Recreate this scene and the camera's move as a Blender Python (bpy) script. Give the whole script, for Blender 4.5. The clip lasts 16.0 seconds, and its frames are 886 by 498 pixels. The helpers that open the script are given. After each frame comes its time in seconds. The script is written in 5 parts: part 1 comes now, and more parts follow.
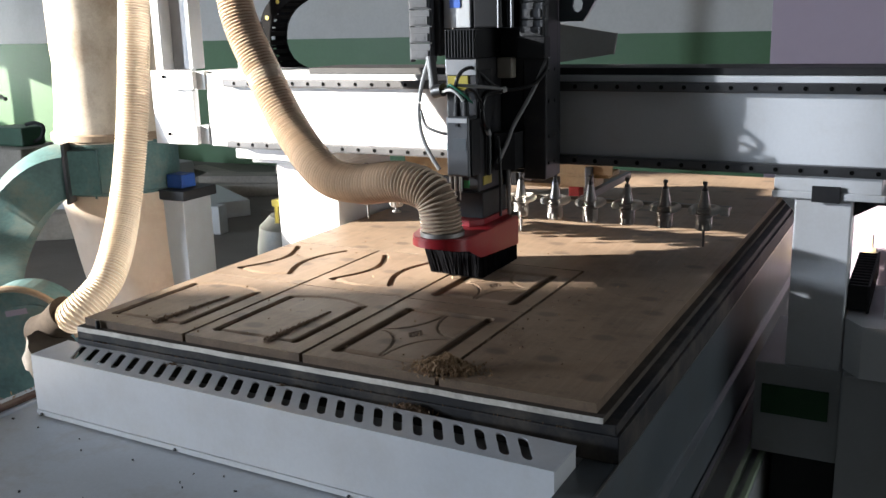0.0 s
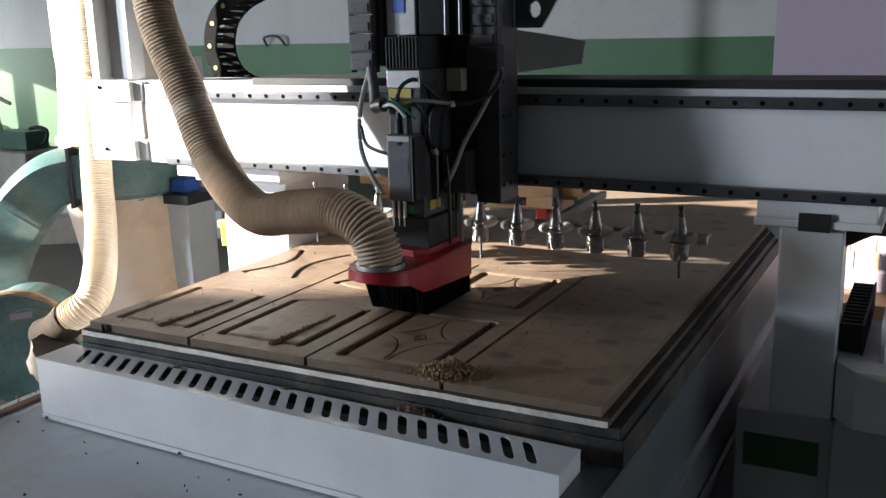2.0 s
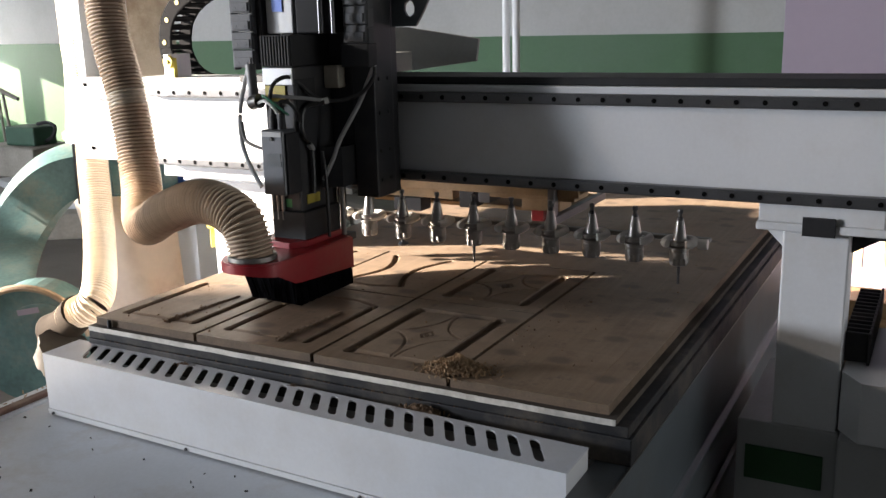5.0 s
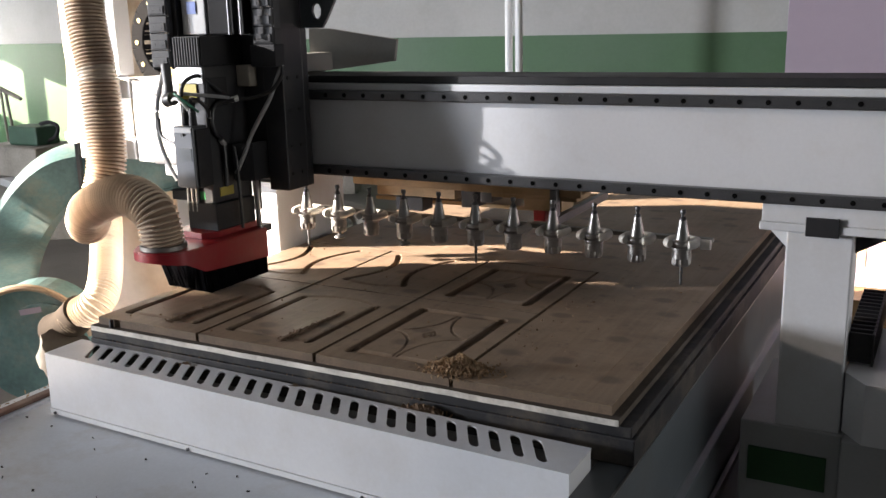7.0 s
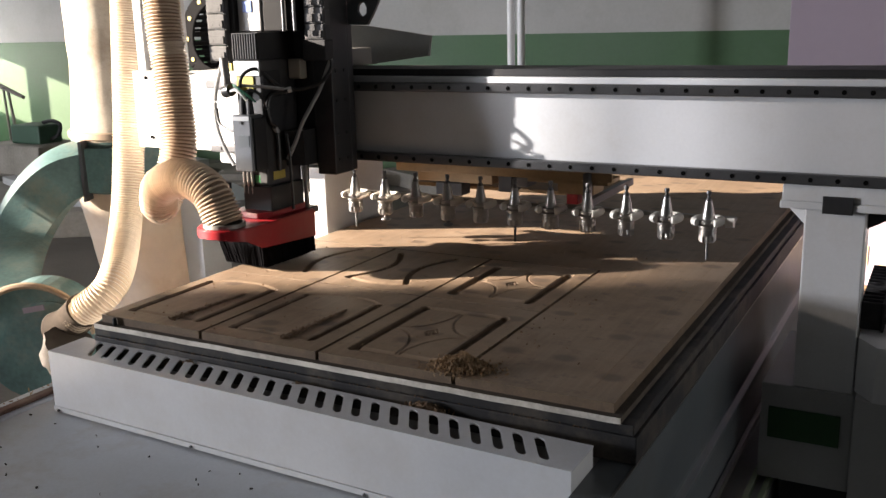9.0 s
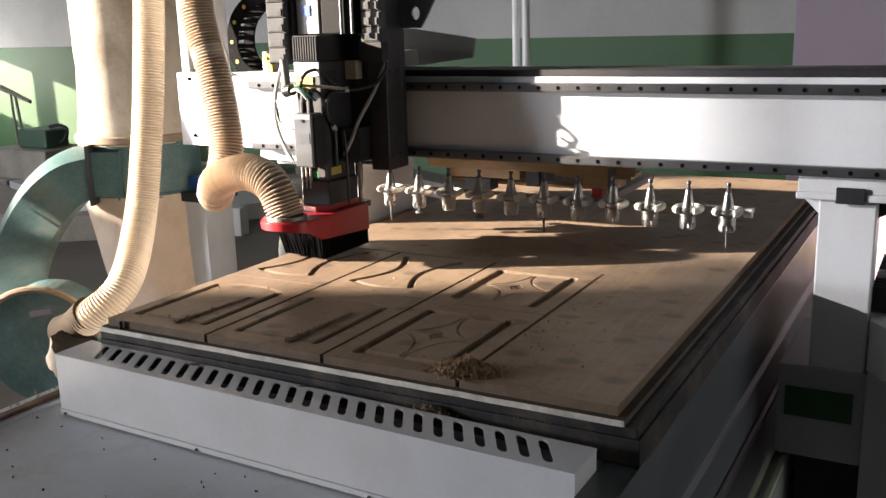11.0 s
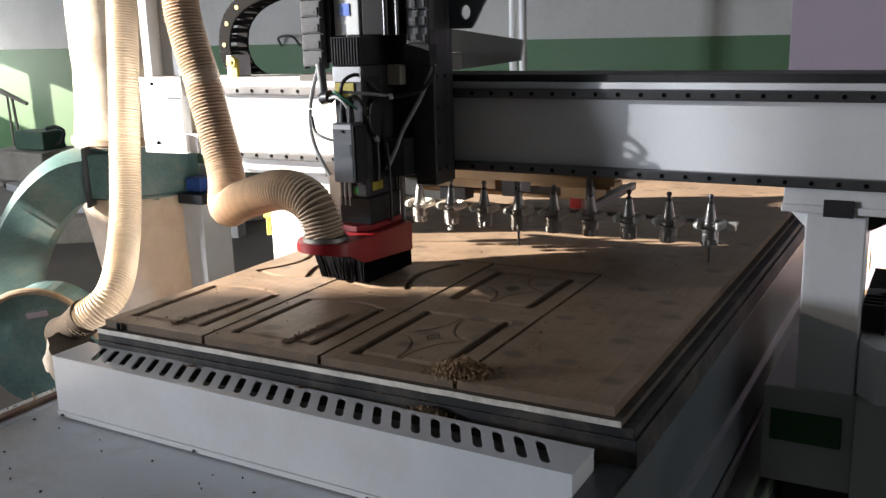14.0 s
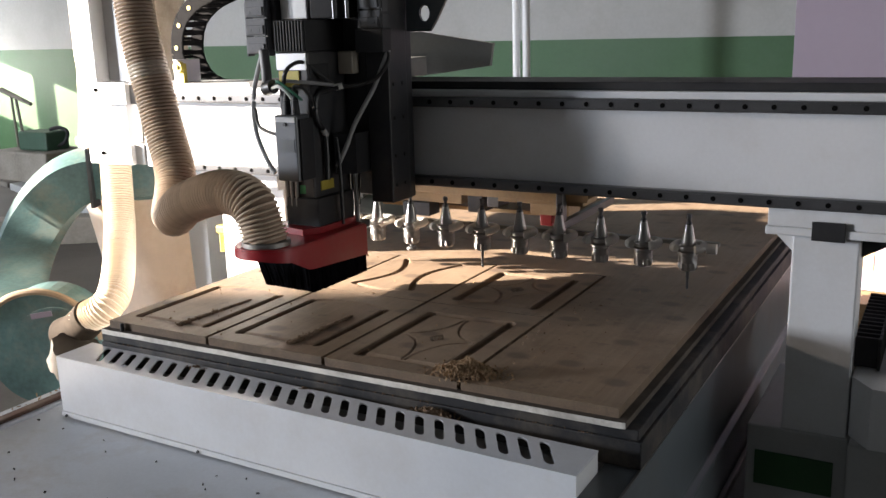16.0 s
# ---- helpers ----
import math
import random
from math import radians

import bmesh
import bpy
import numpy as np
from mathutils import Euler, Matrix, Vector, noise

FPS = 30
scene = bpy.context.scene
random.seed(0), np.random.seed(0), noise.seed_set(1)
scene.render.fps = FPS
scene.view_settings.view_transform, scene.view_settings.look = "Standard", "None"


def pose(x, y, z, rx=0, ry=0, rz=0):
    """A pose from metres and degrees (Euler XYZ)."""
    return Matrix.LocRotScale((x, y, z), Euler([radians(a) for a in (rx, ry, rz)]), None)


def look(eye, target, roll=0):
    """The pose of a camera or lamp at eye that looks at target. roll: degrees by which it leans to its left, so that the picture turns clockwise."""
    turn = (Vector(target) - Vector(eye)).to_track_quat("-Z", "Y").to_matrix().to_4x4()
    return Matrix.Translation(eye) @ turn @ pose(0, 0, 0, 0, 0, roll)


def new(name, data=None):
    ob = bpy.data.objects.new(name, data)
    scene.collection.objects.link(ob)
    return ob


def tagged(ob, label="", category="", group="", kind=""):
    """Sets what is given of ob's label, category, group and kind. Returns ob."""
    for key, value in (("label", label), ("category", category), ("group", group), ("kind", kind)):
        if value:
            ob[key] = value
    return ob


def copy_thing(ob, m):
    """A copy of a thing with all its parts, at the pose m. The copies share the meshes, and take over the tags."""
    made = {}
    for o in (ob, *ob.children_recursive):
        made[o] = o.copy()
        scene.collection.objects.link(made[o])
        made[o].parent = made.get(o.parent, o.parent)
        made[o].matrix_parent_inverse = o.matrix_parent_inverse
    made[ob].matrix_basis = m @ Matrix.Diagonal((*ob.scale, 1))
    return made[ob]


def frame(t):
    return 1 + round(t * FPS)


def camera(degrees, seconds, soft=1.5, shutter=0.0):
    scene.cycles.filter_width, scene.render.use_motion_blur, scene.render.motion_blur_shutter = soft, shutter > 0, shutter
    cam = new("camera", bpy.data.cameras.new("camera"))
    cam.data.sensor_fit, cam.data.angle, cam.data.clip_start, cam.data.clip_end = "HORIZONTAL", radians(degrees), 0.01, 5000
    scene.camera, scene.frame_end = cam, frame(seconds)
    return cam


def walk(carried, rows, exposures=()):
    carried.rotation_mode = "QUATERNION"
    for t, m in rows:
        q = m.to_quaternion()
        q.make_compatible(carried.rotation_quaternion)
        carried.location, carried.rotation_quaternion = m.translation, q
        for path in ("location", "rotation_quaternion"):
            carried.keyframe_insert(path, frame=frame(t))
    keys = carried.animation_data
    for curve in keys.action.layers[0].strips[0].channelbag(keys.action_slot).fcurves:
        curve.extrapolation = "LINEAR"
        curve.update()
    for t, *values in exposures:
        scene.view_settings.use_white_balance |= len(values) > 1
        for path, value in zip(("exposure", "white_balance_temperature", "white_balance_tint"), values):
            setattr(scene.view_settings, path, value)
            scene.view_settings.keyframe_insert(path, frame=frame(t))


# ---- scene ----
from math import pi, sin, cos, atan2

cam = camera(50.4, 16.0, soft=1.5)
PATH = [
    (0, (1.6925, -1.4373, 1.5388), (0.7834, 0.2807, 1.0678), -1.48),
    (0.5, (1.6929, -1.4392, 1.5386), (0.7810, 0.2771, 1.0666), -1.55),
    (1, (1.6933, -1.4415, 1.5386), (0.7819, 0.2757, 1.0688), -1.54),
    (1.5, (1.6926, -1.4427, 1.5387), (0.7799, 0.2752, 1.0744), -1.52),
    (2, (1.6908, -1.4428, 1.5388), (0.7761, 0.2749, 1.0773), -1.45),
    (2.5, (1.6893, -1.4423, 1.5388), (0.7711, 0.2730, 1.0758), -1.41),
    (3, (1.6886, -1.4416, 1.5389), (0.7701, 0.2741, 1.0778), -1.32),
    (3.5, (1.6881, -1.4401, 1.5388), (0.7665, 0.2738, 1.0769), -1.42),
    (4, (1.6873, -1.4384, 1.5386), (0.7636, 0.2726, 1.0705), -1.38),
    (6.5, (1.6848, -1.4330, 1.5371), (0.7543, 0.2741, 1.0680), -1.51),
    (7, (1.6842, -1.4321, 1.5370), (0.7531, 0.2744, 1.0673), -1.44),
    (7.5, (1.6841, -1.4319, 1.5371), (0.7536, 0.2745, 1.0655), -1.44),
    (8, (1.6847, -1.4330, 1.5372), (0.7525, 0.2720, 1.0640), -1.43),
    (8.5, (1.6852, -1.4346, 1.5372), (0.7495, 0.2686, 1.0645), -1.44),
    (9, (1.6854, -1.4354, 1.5371), (0.7505, 0.2683, 1.0642), -1.47),
    (11.5, (1.6922, -1.4410, 1.5381), (0.7448, 0.2583, 1.0744), -1.59),
    (12, (1.6926, -1.4413, 1.5380), (0.7488, 0.2600, 1.0744), -1.65),
    (12.5, (1.6929, -1.4416, 1.5380), (0.7505, 0.2608, 1.0758), -1.59),
    (13, (1.6928, -1.4421, 1.5381), (0.7503, 0.2607, 1.0775), -1.61),
    (13.5, (1.6925, -1.4426, 1.5380), (0.7509, 0.2611, 1.0790), -1.49),
    (14, (1.6921, -1.4430, 1.5378), (0.7513, 0.2605, 1.0763), -1.60),
    (14.5, (1.6914, -1.4434, 1.5378), (0.7511, 0.2604, 1.0766), -1.50),
    (15, (1.6907, -1.4440, 1.5382), (0.7457, 0.2569, 1.0758), -1.61),
    (15.5, (1.6905, -1.4442, 1.5388), (0.7428, 0.2549, 1.0750), -1.59),
    (16, (1.6905, -1.4437, 1.5391), (0.7439, 0.2570, 1.0789), -1.59),
]
EXPOSURES = [(0, 2.52, 6420, 9), (2, 2.53, 6380, 9), (3.4, 2.55, 6450, 10), (4, 2.82, 6650, 11), (6, 2.84, 6950, 13), (6.6, 2.84, 7000, 13), (7.2, 3.05, 7150, 15), (8, 3.07, 7200, 15), (8.5, 2.88, 7200, 15),
             (9, 2.45, 7250, 15), (12, 2.42, 7150, 14), (14.5, 2.48, 6850, 12), (15, 2.56, 6850, 12), (15.5, 2.82, 6900, 12), (16, 2.9, 6950, 13)]
walk(cam, [(t, look(eye, target, roll)) for t, eye, target, roll in PATH], EXPOSURES)

# ---------------------------------------------------------------- light
SUN_DIR = Vector((1.0, 0.48, -0.275)).normalized()
world = bpy.data.worlds.new("sky")
scene.world = world
world.use_nodes = True
wn = world.node_tree.nodes
sky = wn.new("ShaderNodeTexSky")
sky.sky_type = "NISHITA"
sky.sun_disc = False
sky.sun_elevation = math.asin(-SUN_DIR.z)
sky.sun_rotation = atan2(-SUN_DIR.x, -SUN_DIR.y)
wn["Background"].inputs["Strength"].default_value = 0.022
world.node_tree.links.new(sky.outputs["Color"], wn["Background"].inputs["Color"])

sun_data = bpy.data.lights.new("sun", "SUN")
sun_data.energy, sun_data.angle, sun_data.color = 6.6, radians(0.7), (1.0, 0.92, 0.81)
sun = new("sun", sun_data)
sun.matrix_world = Matrix.Translation((-20, -6, 8)) @ SUN_DIR.to_track_quat("-Z", "Y").to_matrix().to_4x4()


def area_lamp(name, at, aim, w, h, watts, colour):
    data = bpy.data.lights.new(name, "AREA")
    data.shape, data.size, data.size_y, data.energy, data.color = "RECTANGLE", w, h, watts, colour
    ob = new(name, data)
    ob.matrix_world = look(at, aim)
    return ob


# the next three are fill lamps, added at openings nobody sees
area_lamp("fill_side", (-10.4, -5.7, 1.95), (0, -0.1, 0.9), 1.25, 1.8, 215, (0.76, 0.86, 1.0))
area_lamp("fill_right", (5.9, 1.4, 1.25), (1.3, 0.9, 0.8), 2.2, 2.3, 9, (0.9, 0.95, 1.0))
area_lamp("fill_end", (-10.5, 5.9, 1.15), (-6.0, 5.2, 0.9), 1.7, 0.8, 12, (0.9, 0.96, 1.0))
area_lamp("sky_light_window", (-10.4, -3.0, 3.9), (0, 0.6, 1.0), 3.9, 1.4, 30, (0.8, 0.9, 1.0))


# ---------------------------------------------------------------- materials
def material(name, colour, rough=0.5, metal=0.0, vary=0.12, scale=6.0, fine=60.0, bump=0.05, spec=0.5, dirt=None, dirt_amount=0.0,
             random_tone=0.0):
    m = bpy.data.materials.new(name)
    m.use_nodes = True
    nt = m.node_tree
    n, l = nt.nodes, nt.links
    b = n["Principled BSDF"]
    tc = n.new("ShaderNodeTexCoord")
    big, small = n.new("ShaderNodeTexNoise"), n.new("ShaderNodeTexNoise")
    big.inputs["Scale"].default_value, big.inputs["Detail"].default_value = scale, 5
    small.inputs["Scale"].default_value, small.inputs["Detail"].default_value = fine, 3
    l.new(tc.outputs["Object"], big.inputs["Vector"])
    l.new(tc.outputs["Object"], small.inputs["Vector"])
    add = n.new("ShaderNodeMath")
    add.operation = "MULTIPLY_ADD"
    add.inputs[1].default_value = 0.4
    l.new(small.outputs["Fac"], add.inputs[0])
    l.new(big.outputs["Fac"], add.inputs[2])
    ramp = n.new("ShaderNodeMapRange")
    ramp.inputs["From Min"].default_value, ramp.inputs["From Max"].default_value = 0.45, 0.95
    ramp.inputs["To Min"].default_value, ramp.inputs["To Max"].default_value = 1 - vary, 1 + vary
    l.new(add.outputs[0], ramp.inputs["Value"])
    mul = n.new("ShaderNodeVectorMath")
    mul.operation = "SCALE"
    mul.inputs[0].default_value = colour
    l.new(ramp.outputs[0], mul.inputs["Scale"])
    out = mul.outputs[0]
    if random_tone:
        info = n.new("ShaderNodeObjectInfo")
        rr = n.new("ShaderNodeMapRange")
        rr.inputs["To Min"].default_value, rr.inputs["To Max"].default_value = 1 - random_tone, 1 + random_tone
        l.new(info.outputs["Random"], rr.inputs["Value"])
        mm = n.new("ShaderNodeVectorMath")
        mm.operation = "SCALE"
        l.new(out, mm.inputs[0])
        l.new(rr.outputs[0], mm.inputs["Scale"])
        out = mm.outputs[0]
    if dirt:
        dn = n.new("ShaderNodeTexNoise")
        dn.inputs["Scale"].default_value, dn.inputs["Detail"].default_value, dn.inputs["Roughness"].default_value = scale * 0.7 + 1.3, 8, 0.7
        l.new(tc.outputs["Object"], dn.inputs["Vector"])
        dr = n.new("ShaderNodeMapRange")
        dr.inputs["From Min"].default_value, dr.inputs["From Max"].default_value = 0.48, 0.72
        dr.inputs["To Max"].default_value = dirt_amount
        l.new(dn.outputs["Fac"], dr.inputs["Value"])
        mix = n.new("ShaderNodeMix")
        mix.data_type = "RGBA"
        mix.inputs["B"].default_value = (*dirt, 1)
        l.new(dr.outputs[0], mix.inputs["Factor"])
        l.new(out, mix.inputs["A"])
        out = mix.outputs["Result"]
    l.new(out, b.inputs["Base Color"])
    rg = n.new("ShaderNodeMapRange")
    rg.inputs["To Min"].default_value, rg.inputs["To Max"].default_value = max(0.03, rough - 0.1), min(1, rough + 0.1)
    l.new(big.outputs["Fac"], rg.inputs["Value"])
    l.new(rg.outputs[0], b.inputs["Roughness"])
    b.inputs["Metallic"].default_value = metal
    b.inputs["Specular IOR Level"].default_value = spec
    if bump:
        bp = n.new("ShaderNodeBump")
        bp.inputs["Strength"].default_value, bp.inputs["Distance"].default_value = bump, 0.003
        l.new(add.outputs[0], bp.inputs["Height"])
        l.new(bp.outputs["Normal"], b.inputs["Normal"])
    return m


def fibreboard():
    """Brown fibreboard face: sanding streaks, a dust film in patches, darker smudges and round stains."""
    m = material("routed_mdf", (0.262, 0.187, 0.132), 0.5, 0, 0.16, 5, 220, 0.12, spec=0.26, dirt=(0.135, 0.100, 0.074), dirt_amount=0.55)
    n, l = m.node_tree.nodes, m.node_tree.links
    b = n["Principled BSDF"]
    out = b.inputs["Base Color"].links[0].from_socket
    tc = n.new("ShaderNodeTexCoord")

    def layer(scale, stretch, lo, hi, amount, colour, source="ShaderNodeTexNoise"):
        nonlocal out
        mp = n.new("ShaderNodeMapping")
        mp.inputs["Scale"].default_value = stretch
        l.new(tc.outputs["Object"], mp.inputs["Vector"])
        tx = n.new(source)
        tx.inputs["Scale"].default_value = scale
        if source == "ShaderNodeTexNoise":
            tx.inputs["Detail"].default_value, tx.inputs["Roughness"].default_value = 6, 0.65
        else:
            tx.voronoi_dimensions = "2D"
        l.new(mp.outputs[0], tx.inputs["Vector"])
        rg = n.new("ShaderNodeMapRange")
        rg.inputs["From Min"].default_value, rg.inputs["From Max"].default_value, rg.inputs["To Max"].default_value = lo, hi, amount
        l.new(tx.outputs[0], rg.inputs["Value"])
        mix = n.new("ShaderNodeMix")
        mix.data_type = "RGBA"
        mix.inputs["B"].default_value = (*colour, 1)
        l.new(rg.outputs[0], mix.inputs["Factor"])
        l.new(out, mix.inputs["A"])
        out = mix.outputs["Result"]

    layer(1.0, (70, 3.0, 1), 0.45, 0.8, 0.5, (0.37, 0.284, 0.210))
    layer(1.0, (2.2, 26, 1), 0.5, 0.8, 0.45, (0.158, 0.114, 0.084))
    layer(2.6, (1, 1, 1), 0.5, 0.75, 0.6, (0.345, 0.268, 0.206))
    layer(5.0, (1, 1.4, 1), 0.16, 0.08, 0.6, (0.098, 0.073, 0.061), "ShaderNodeTexVoronoi")
    layer(22, (1, 1, 1), 0.58, 0.72, 0.6, (0.091, 0.068, 0.055))
    layer(7, (1, 1, 1), 0.52, 0.7, 0.45, (0.116, 0.083, 0.061))
    l.new(out, b.inputs["Base Color"])
    return m


M = {
    "white": material("white_enamel", (0.6, 0.613, 0.635), 0.32, 0, 0.06, 3, 120, 0.02, dirt=(0.4, 0.36, 0.3), dirt_amount=0.3),
    "grey": material("grey_enamel", (0.36, 0.37, 0.38), 0.4, 0, 0.08, 3, 120, 0.02, dirt=(0.25, 0.21, 0.16), dirt_amount=0.35),
    "deck": material("deck_enamel", (0.53, 0.57, 0.625), 0.5, 0, 0.1, 4, 150, 0.05, dirt=(0.3, 0.25, 0.19), dirt_amount=0.6),
    "black": material("black_plastic", (0.021, 0.021, 0.023), 0.55, 0, 0.25, 8, 90, 0.05, spec=0.25, dirt=(0.06, 0.055, 0.05), dirt_amount=0.25),
    "bed": material("black_bed", (0.022, 0.0225, 0.025), 0.6, 0, 0.35, 8, 90, 0.08, spec=0.25, dirt=(0.15, 0.125, 0.1), dirt_amount=0.6),
    "frame": material("dark_frame_enamel", (0.085, 0.099, 0.11), 0.34, 0, 0.15, 5, 120, 0.03, dirt=(0.07, 0.06, 0.05), dirt_amount=0.5),
    "mdf": fibreboard(),
    "mdf_cut": material("mdf_core", (0.26, 0.18, 0.115), 0.85, 0, 0.2, 20, 300, 0.2),
    # cut core darkened, the shade inside the deep grooves put into its colour
    "mdf_groove_shade": material("mdf_shaded_cut", (0.13, 0.086, 0.055), 0.85, 0, 0.25, 20, 300, 0.2),
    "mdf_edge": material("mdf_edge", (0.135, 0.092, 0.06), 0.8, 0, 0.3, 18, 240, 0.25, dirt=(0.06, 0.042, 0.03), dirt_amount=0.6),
    "spoil": material("spoilboard", (0.6, 0.57, 0.52), 0.6, 0, 0.25, 14, 200, 0.15, dirt=(0.16, 0.13, 0.10), dirt_amount=0.75),
    "cover": material("cover_sheet_metal", (0.66, 0.675, 0.725), 0.18, 0, 0.06, 4, 120, 0.02, dirt=(0.4, 0.36, 0.3), dirt_amount=0.3),
    "steel": material("bright_steel", (0.36, 0.35, 0.34), 0.3, 1, 0.08, 12, 200, 0.02),
    "rail": material("rail_steel", (0.115, 0.115, 0.12), 0.36, 0.75, 0.1, 12, 200, 0.02),
    "dark_steel": material("dark_steel", (0.12, 0.12, 0.125), 0.4, 0.7, 0.1, 12, 200, 0.02),
    "anthracite": material("anthracite_plate", (0.03, 0.031, 0.036), 0.5, 0.0, 0.2, 10, 150, 0.03, spec=0.35, dirt=(0.07, 0.06, 0.05), dirt_amount=0.4),
    "plate_grey": material("dark_grey_plate", (0.03, 0.0305, 0.034), 0.45, 0.0, 0.18, 8, 150, 0.03, spec=0.4, dirt=(0.11, 0.095, 0.08), dirt_amount=0.35),
    "red": material("red_paint", (0.3, 0.009, 0.016), 0.38, 0, 0.1, 8, 120, 0.03, dirt=(0.25, 0.1, 0.07), dirt_amount=0.35),
    "brush": material("brush_bristle", (0.006, 0.006, 0.007), 0.9, 0, 0.3, 40, 300, 0.3, spec=0.0),
    "hole": material("hole_shade_black", (0.006, 0.006, 0.006), 0.95, 0, 0.2, 20, 200, 0.0, spec=0.0),
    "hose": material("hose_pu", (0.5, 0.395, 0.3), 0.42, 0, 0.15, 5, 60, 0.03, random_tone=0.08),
    "tape": material("clear_tape", (0.62, 0.54, 0.45), 0.2, 0, 0.2, 30, 120, 0.1),
    # paler copies of the hose colours, partly standing for sun on the downpipe
    "hose_pale": material("hose_pale", (0.62, 0.52, 0.405), 0.45, 0, 0.12, 5, 60, 0.03, random_tone=0.05),
    "hose_pale_valley": material("hose_pale_valley", (0.5, 0.385, 0.275), 0.6, 0, 0.2, 9, 90, 0.05, random_tone=0.08),
    # dust brown with the crease shade between the ribs put into the colour
    "hose_valley": material("hose_dusty_shaded_valley", (0.25, 0.17, 0.118), 0.7, 0, 0.25, 9, 90, 0.05, random_tone=0.12),
    # teal and its pale dirt are lifted to include the haze over it
    "teal": material("teal_paint", (0.08, 0.16, 0.162), 0.5, 0, 0.4, 4, 60, 0.06, dirt=(0.27, 0.25, 0.2), dirt_amount=0.65),
    "bag": material("filter_cloth", (0.55, 0.48, 0.39), 0.85, 0, 0.18, 3, 160, 0.1, dirt=(0.27, 0.19, 0.125), dirt_amount=0.85),
    "plastic_bag": material("dusty_plastic", (0.9, 0.78, 0.66), 0.35, 0, 0.12, 3, 30, 0.2, dirt=(0.55, 0.36, 0.22), dirt_amount=0.8),
    "wall_white": material("plaster_white", (0.46, 0.455, 0.44), 0.9, 0, 0.1, 0.8, 30, 0.05, dirt=(0.36, 0.345, 0.32), dirt_amount=0.6),
    "wall_green": material("green_dado", (0.054, 0.13, 0.056), 0.6, 0, 0.12, 0.8, 30, 0.05, dirt=(0.075, 0.14, 0.08), dirt_amount=0.4),
    # dark so that the unseen walls and ceiling throw back little light
    "wall_dark": material("low_bounce_dark", (0.13, 0.127, 0.12), 0.9, 0, 0.15, 1.0, 30, 0.05),
    "pink": material("pink_panel", (0.32, 0.27, 0.335), 0.7, 0, 0.04, 1, 30, 0.02),
    "floor": material("concrete_floor", (0.12, 0.107, 0.092), 0.75, 0, 0.25, 1.2, 60, 0.1, dirt=(0.085, 0.07, 0.056), dirt_amount=0.6),
    "wood": material("bare_wood", (0.3, 0.195, 0.1), 0.6, 0, 0.2, 12, 120, 0.1),
    "yellow": material("yellow_plastic", (0.42, 0.34, 0.05), 0.45, 0, 0.08, 10, 100, 0.02),
    "green_plate": material("green_plate", (0.012, 0.07, 0.02), 0.4, 0, 0.1, 10, 100, 0.02),
    "blue": material("blue_plastic", (0.03, 0.09, 0.35), 0.4, 0, 0.1, 10, 100, 0.02),
    "chips": material("wood_chips", (0.29, 0.19, 0.11), 0.9, 0, 0.4, 60, 400, 0.3),
    "cable": material("cable_black", (0.015, 0.015, 0.016), 0.4, 0, 0.1, 10, 100, 0.0),
    "cable_clear": material("cable_clear", (0.33, 0.33, 0.33), 0.3, 0, 0.1, 10, 100, 0.0),
}


# ---------------------------------------------------------------- mesh helpers
def box(bm, x0, x1, y0, y1, z0, z1, bevel=0.0):
    r = bmesh.ops.create_cube(bm, size=1)
    bmesh.ops.scale(bm, vec=(abs(x1 - x0), abs(y1 - y0), abs(z1 - z0)), verts=r["verts"])
    bmesh.ops.translate(bm, vec=((x0 + x1) / 2, (y0 + y1) / 2, (z0 + z1) / 2), verts=r["verts"])
    if bevel:
        edges = list({e for v in r["verts"] for e in v.link_edges})
        bmesh.ops.bevel(bm, geom=edges, offset=bevel, segments=2, affect="EDGES", profile=0.5)


def cyl(bm, a, b, r0, r1=None, n=20, caps=True):
    a, b = Vector(a), Vector(b)
    r1 = r0 if r1 is None else r1
    m = Matrix.Translation((a + b) / 2) @ (b - a).to_track_quat("Z", "Y").to_matrix().to_4x4()
    bmesh.ops.create_cone(bm, cap_ends=caps, segments=n, radius1=r0, radius2=r1, depth=(b - a).length, matrix=m)


def prism(bm, pts, z0, z1):
    """An upright prism over an outline of (x, y)."""
    lo = [bm.verts.new((x, y, z0)) for x, y in pts]
    hi = [bm.verts.new((x, y, z1)) for x, y in pts]
    bm.faces.new(lo[::-1])
    bm.faces.new(hi)
    for i in range(len(pts)):
        j = (i + 1) % len(pts)
        bm.faces.new((lo[i], lo[j], hi[j], hi[i]))


def lathe(bm, profile, n=32, m=None):
    """A turned body over (radius, z), closed where the radius is 0."""
    rings = []
    for r, z in profile:
        rings.append([bm.verts.new((r * cos(2 * pi * k / n), r * sin(2 * pi * k / n), z)) for k in range(n)])
    for a, b in zip(rings, rings[1:]):
        for k in range(n):
            bm.faces.new((a[k], a[(k + 1) % n], b[(k + 1) % n], b[k]))
    bm.faces.new(rings[0][::-1])
    bm.faces.new(rings[-1])
    if m is not None:
        bmesh.ops.transform(bm, matrix=m, verts=[v for r in rings for v in r])


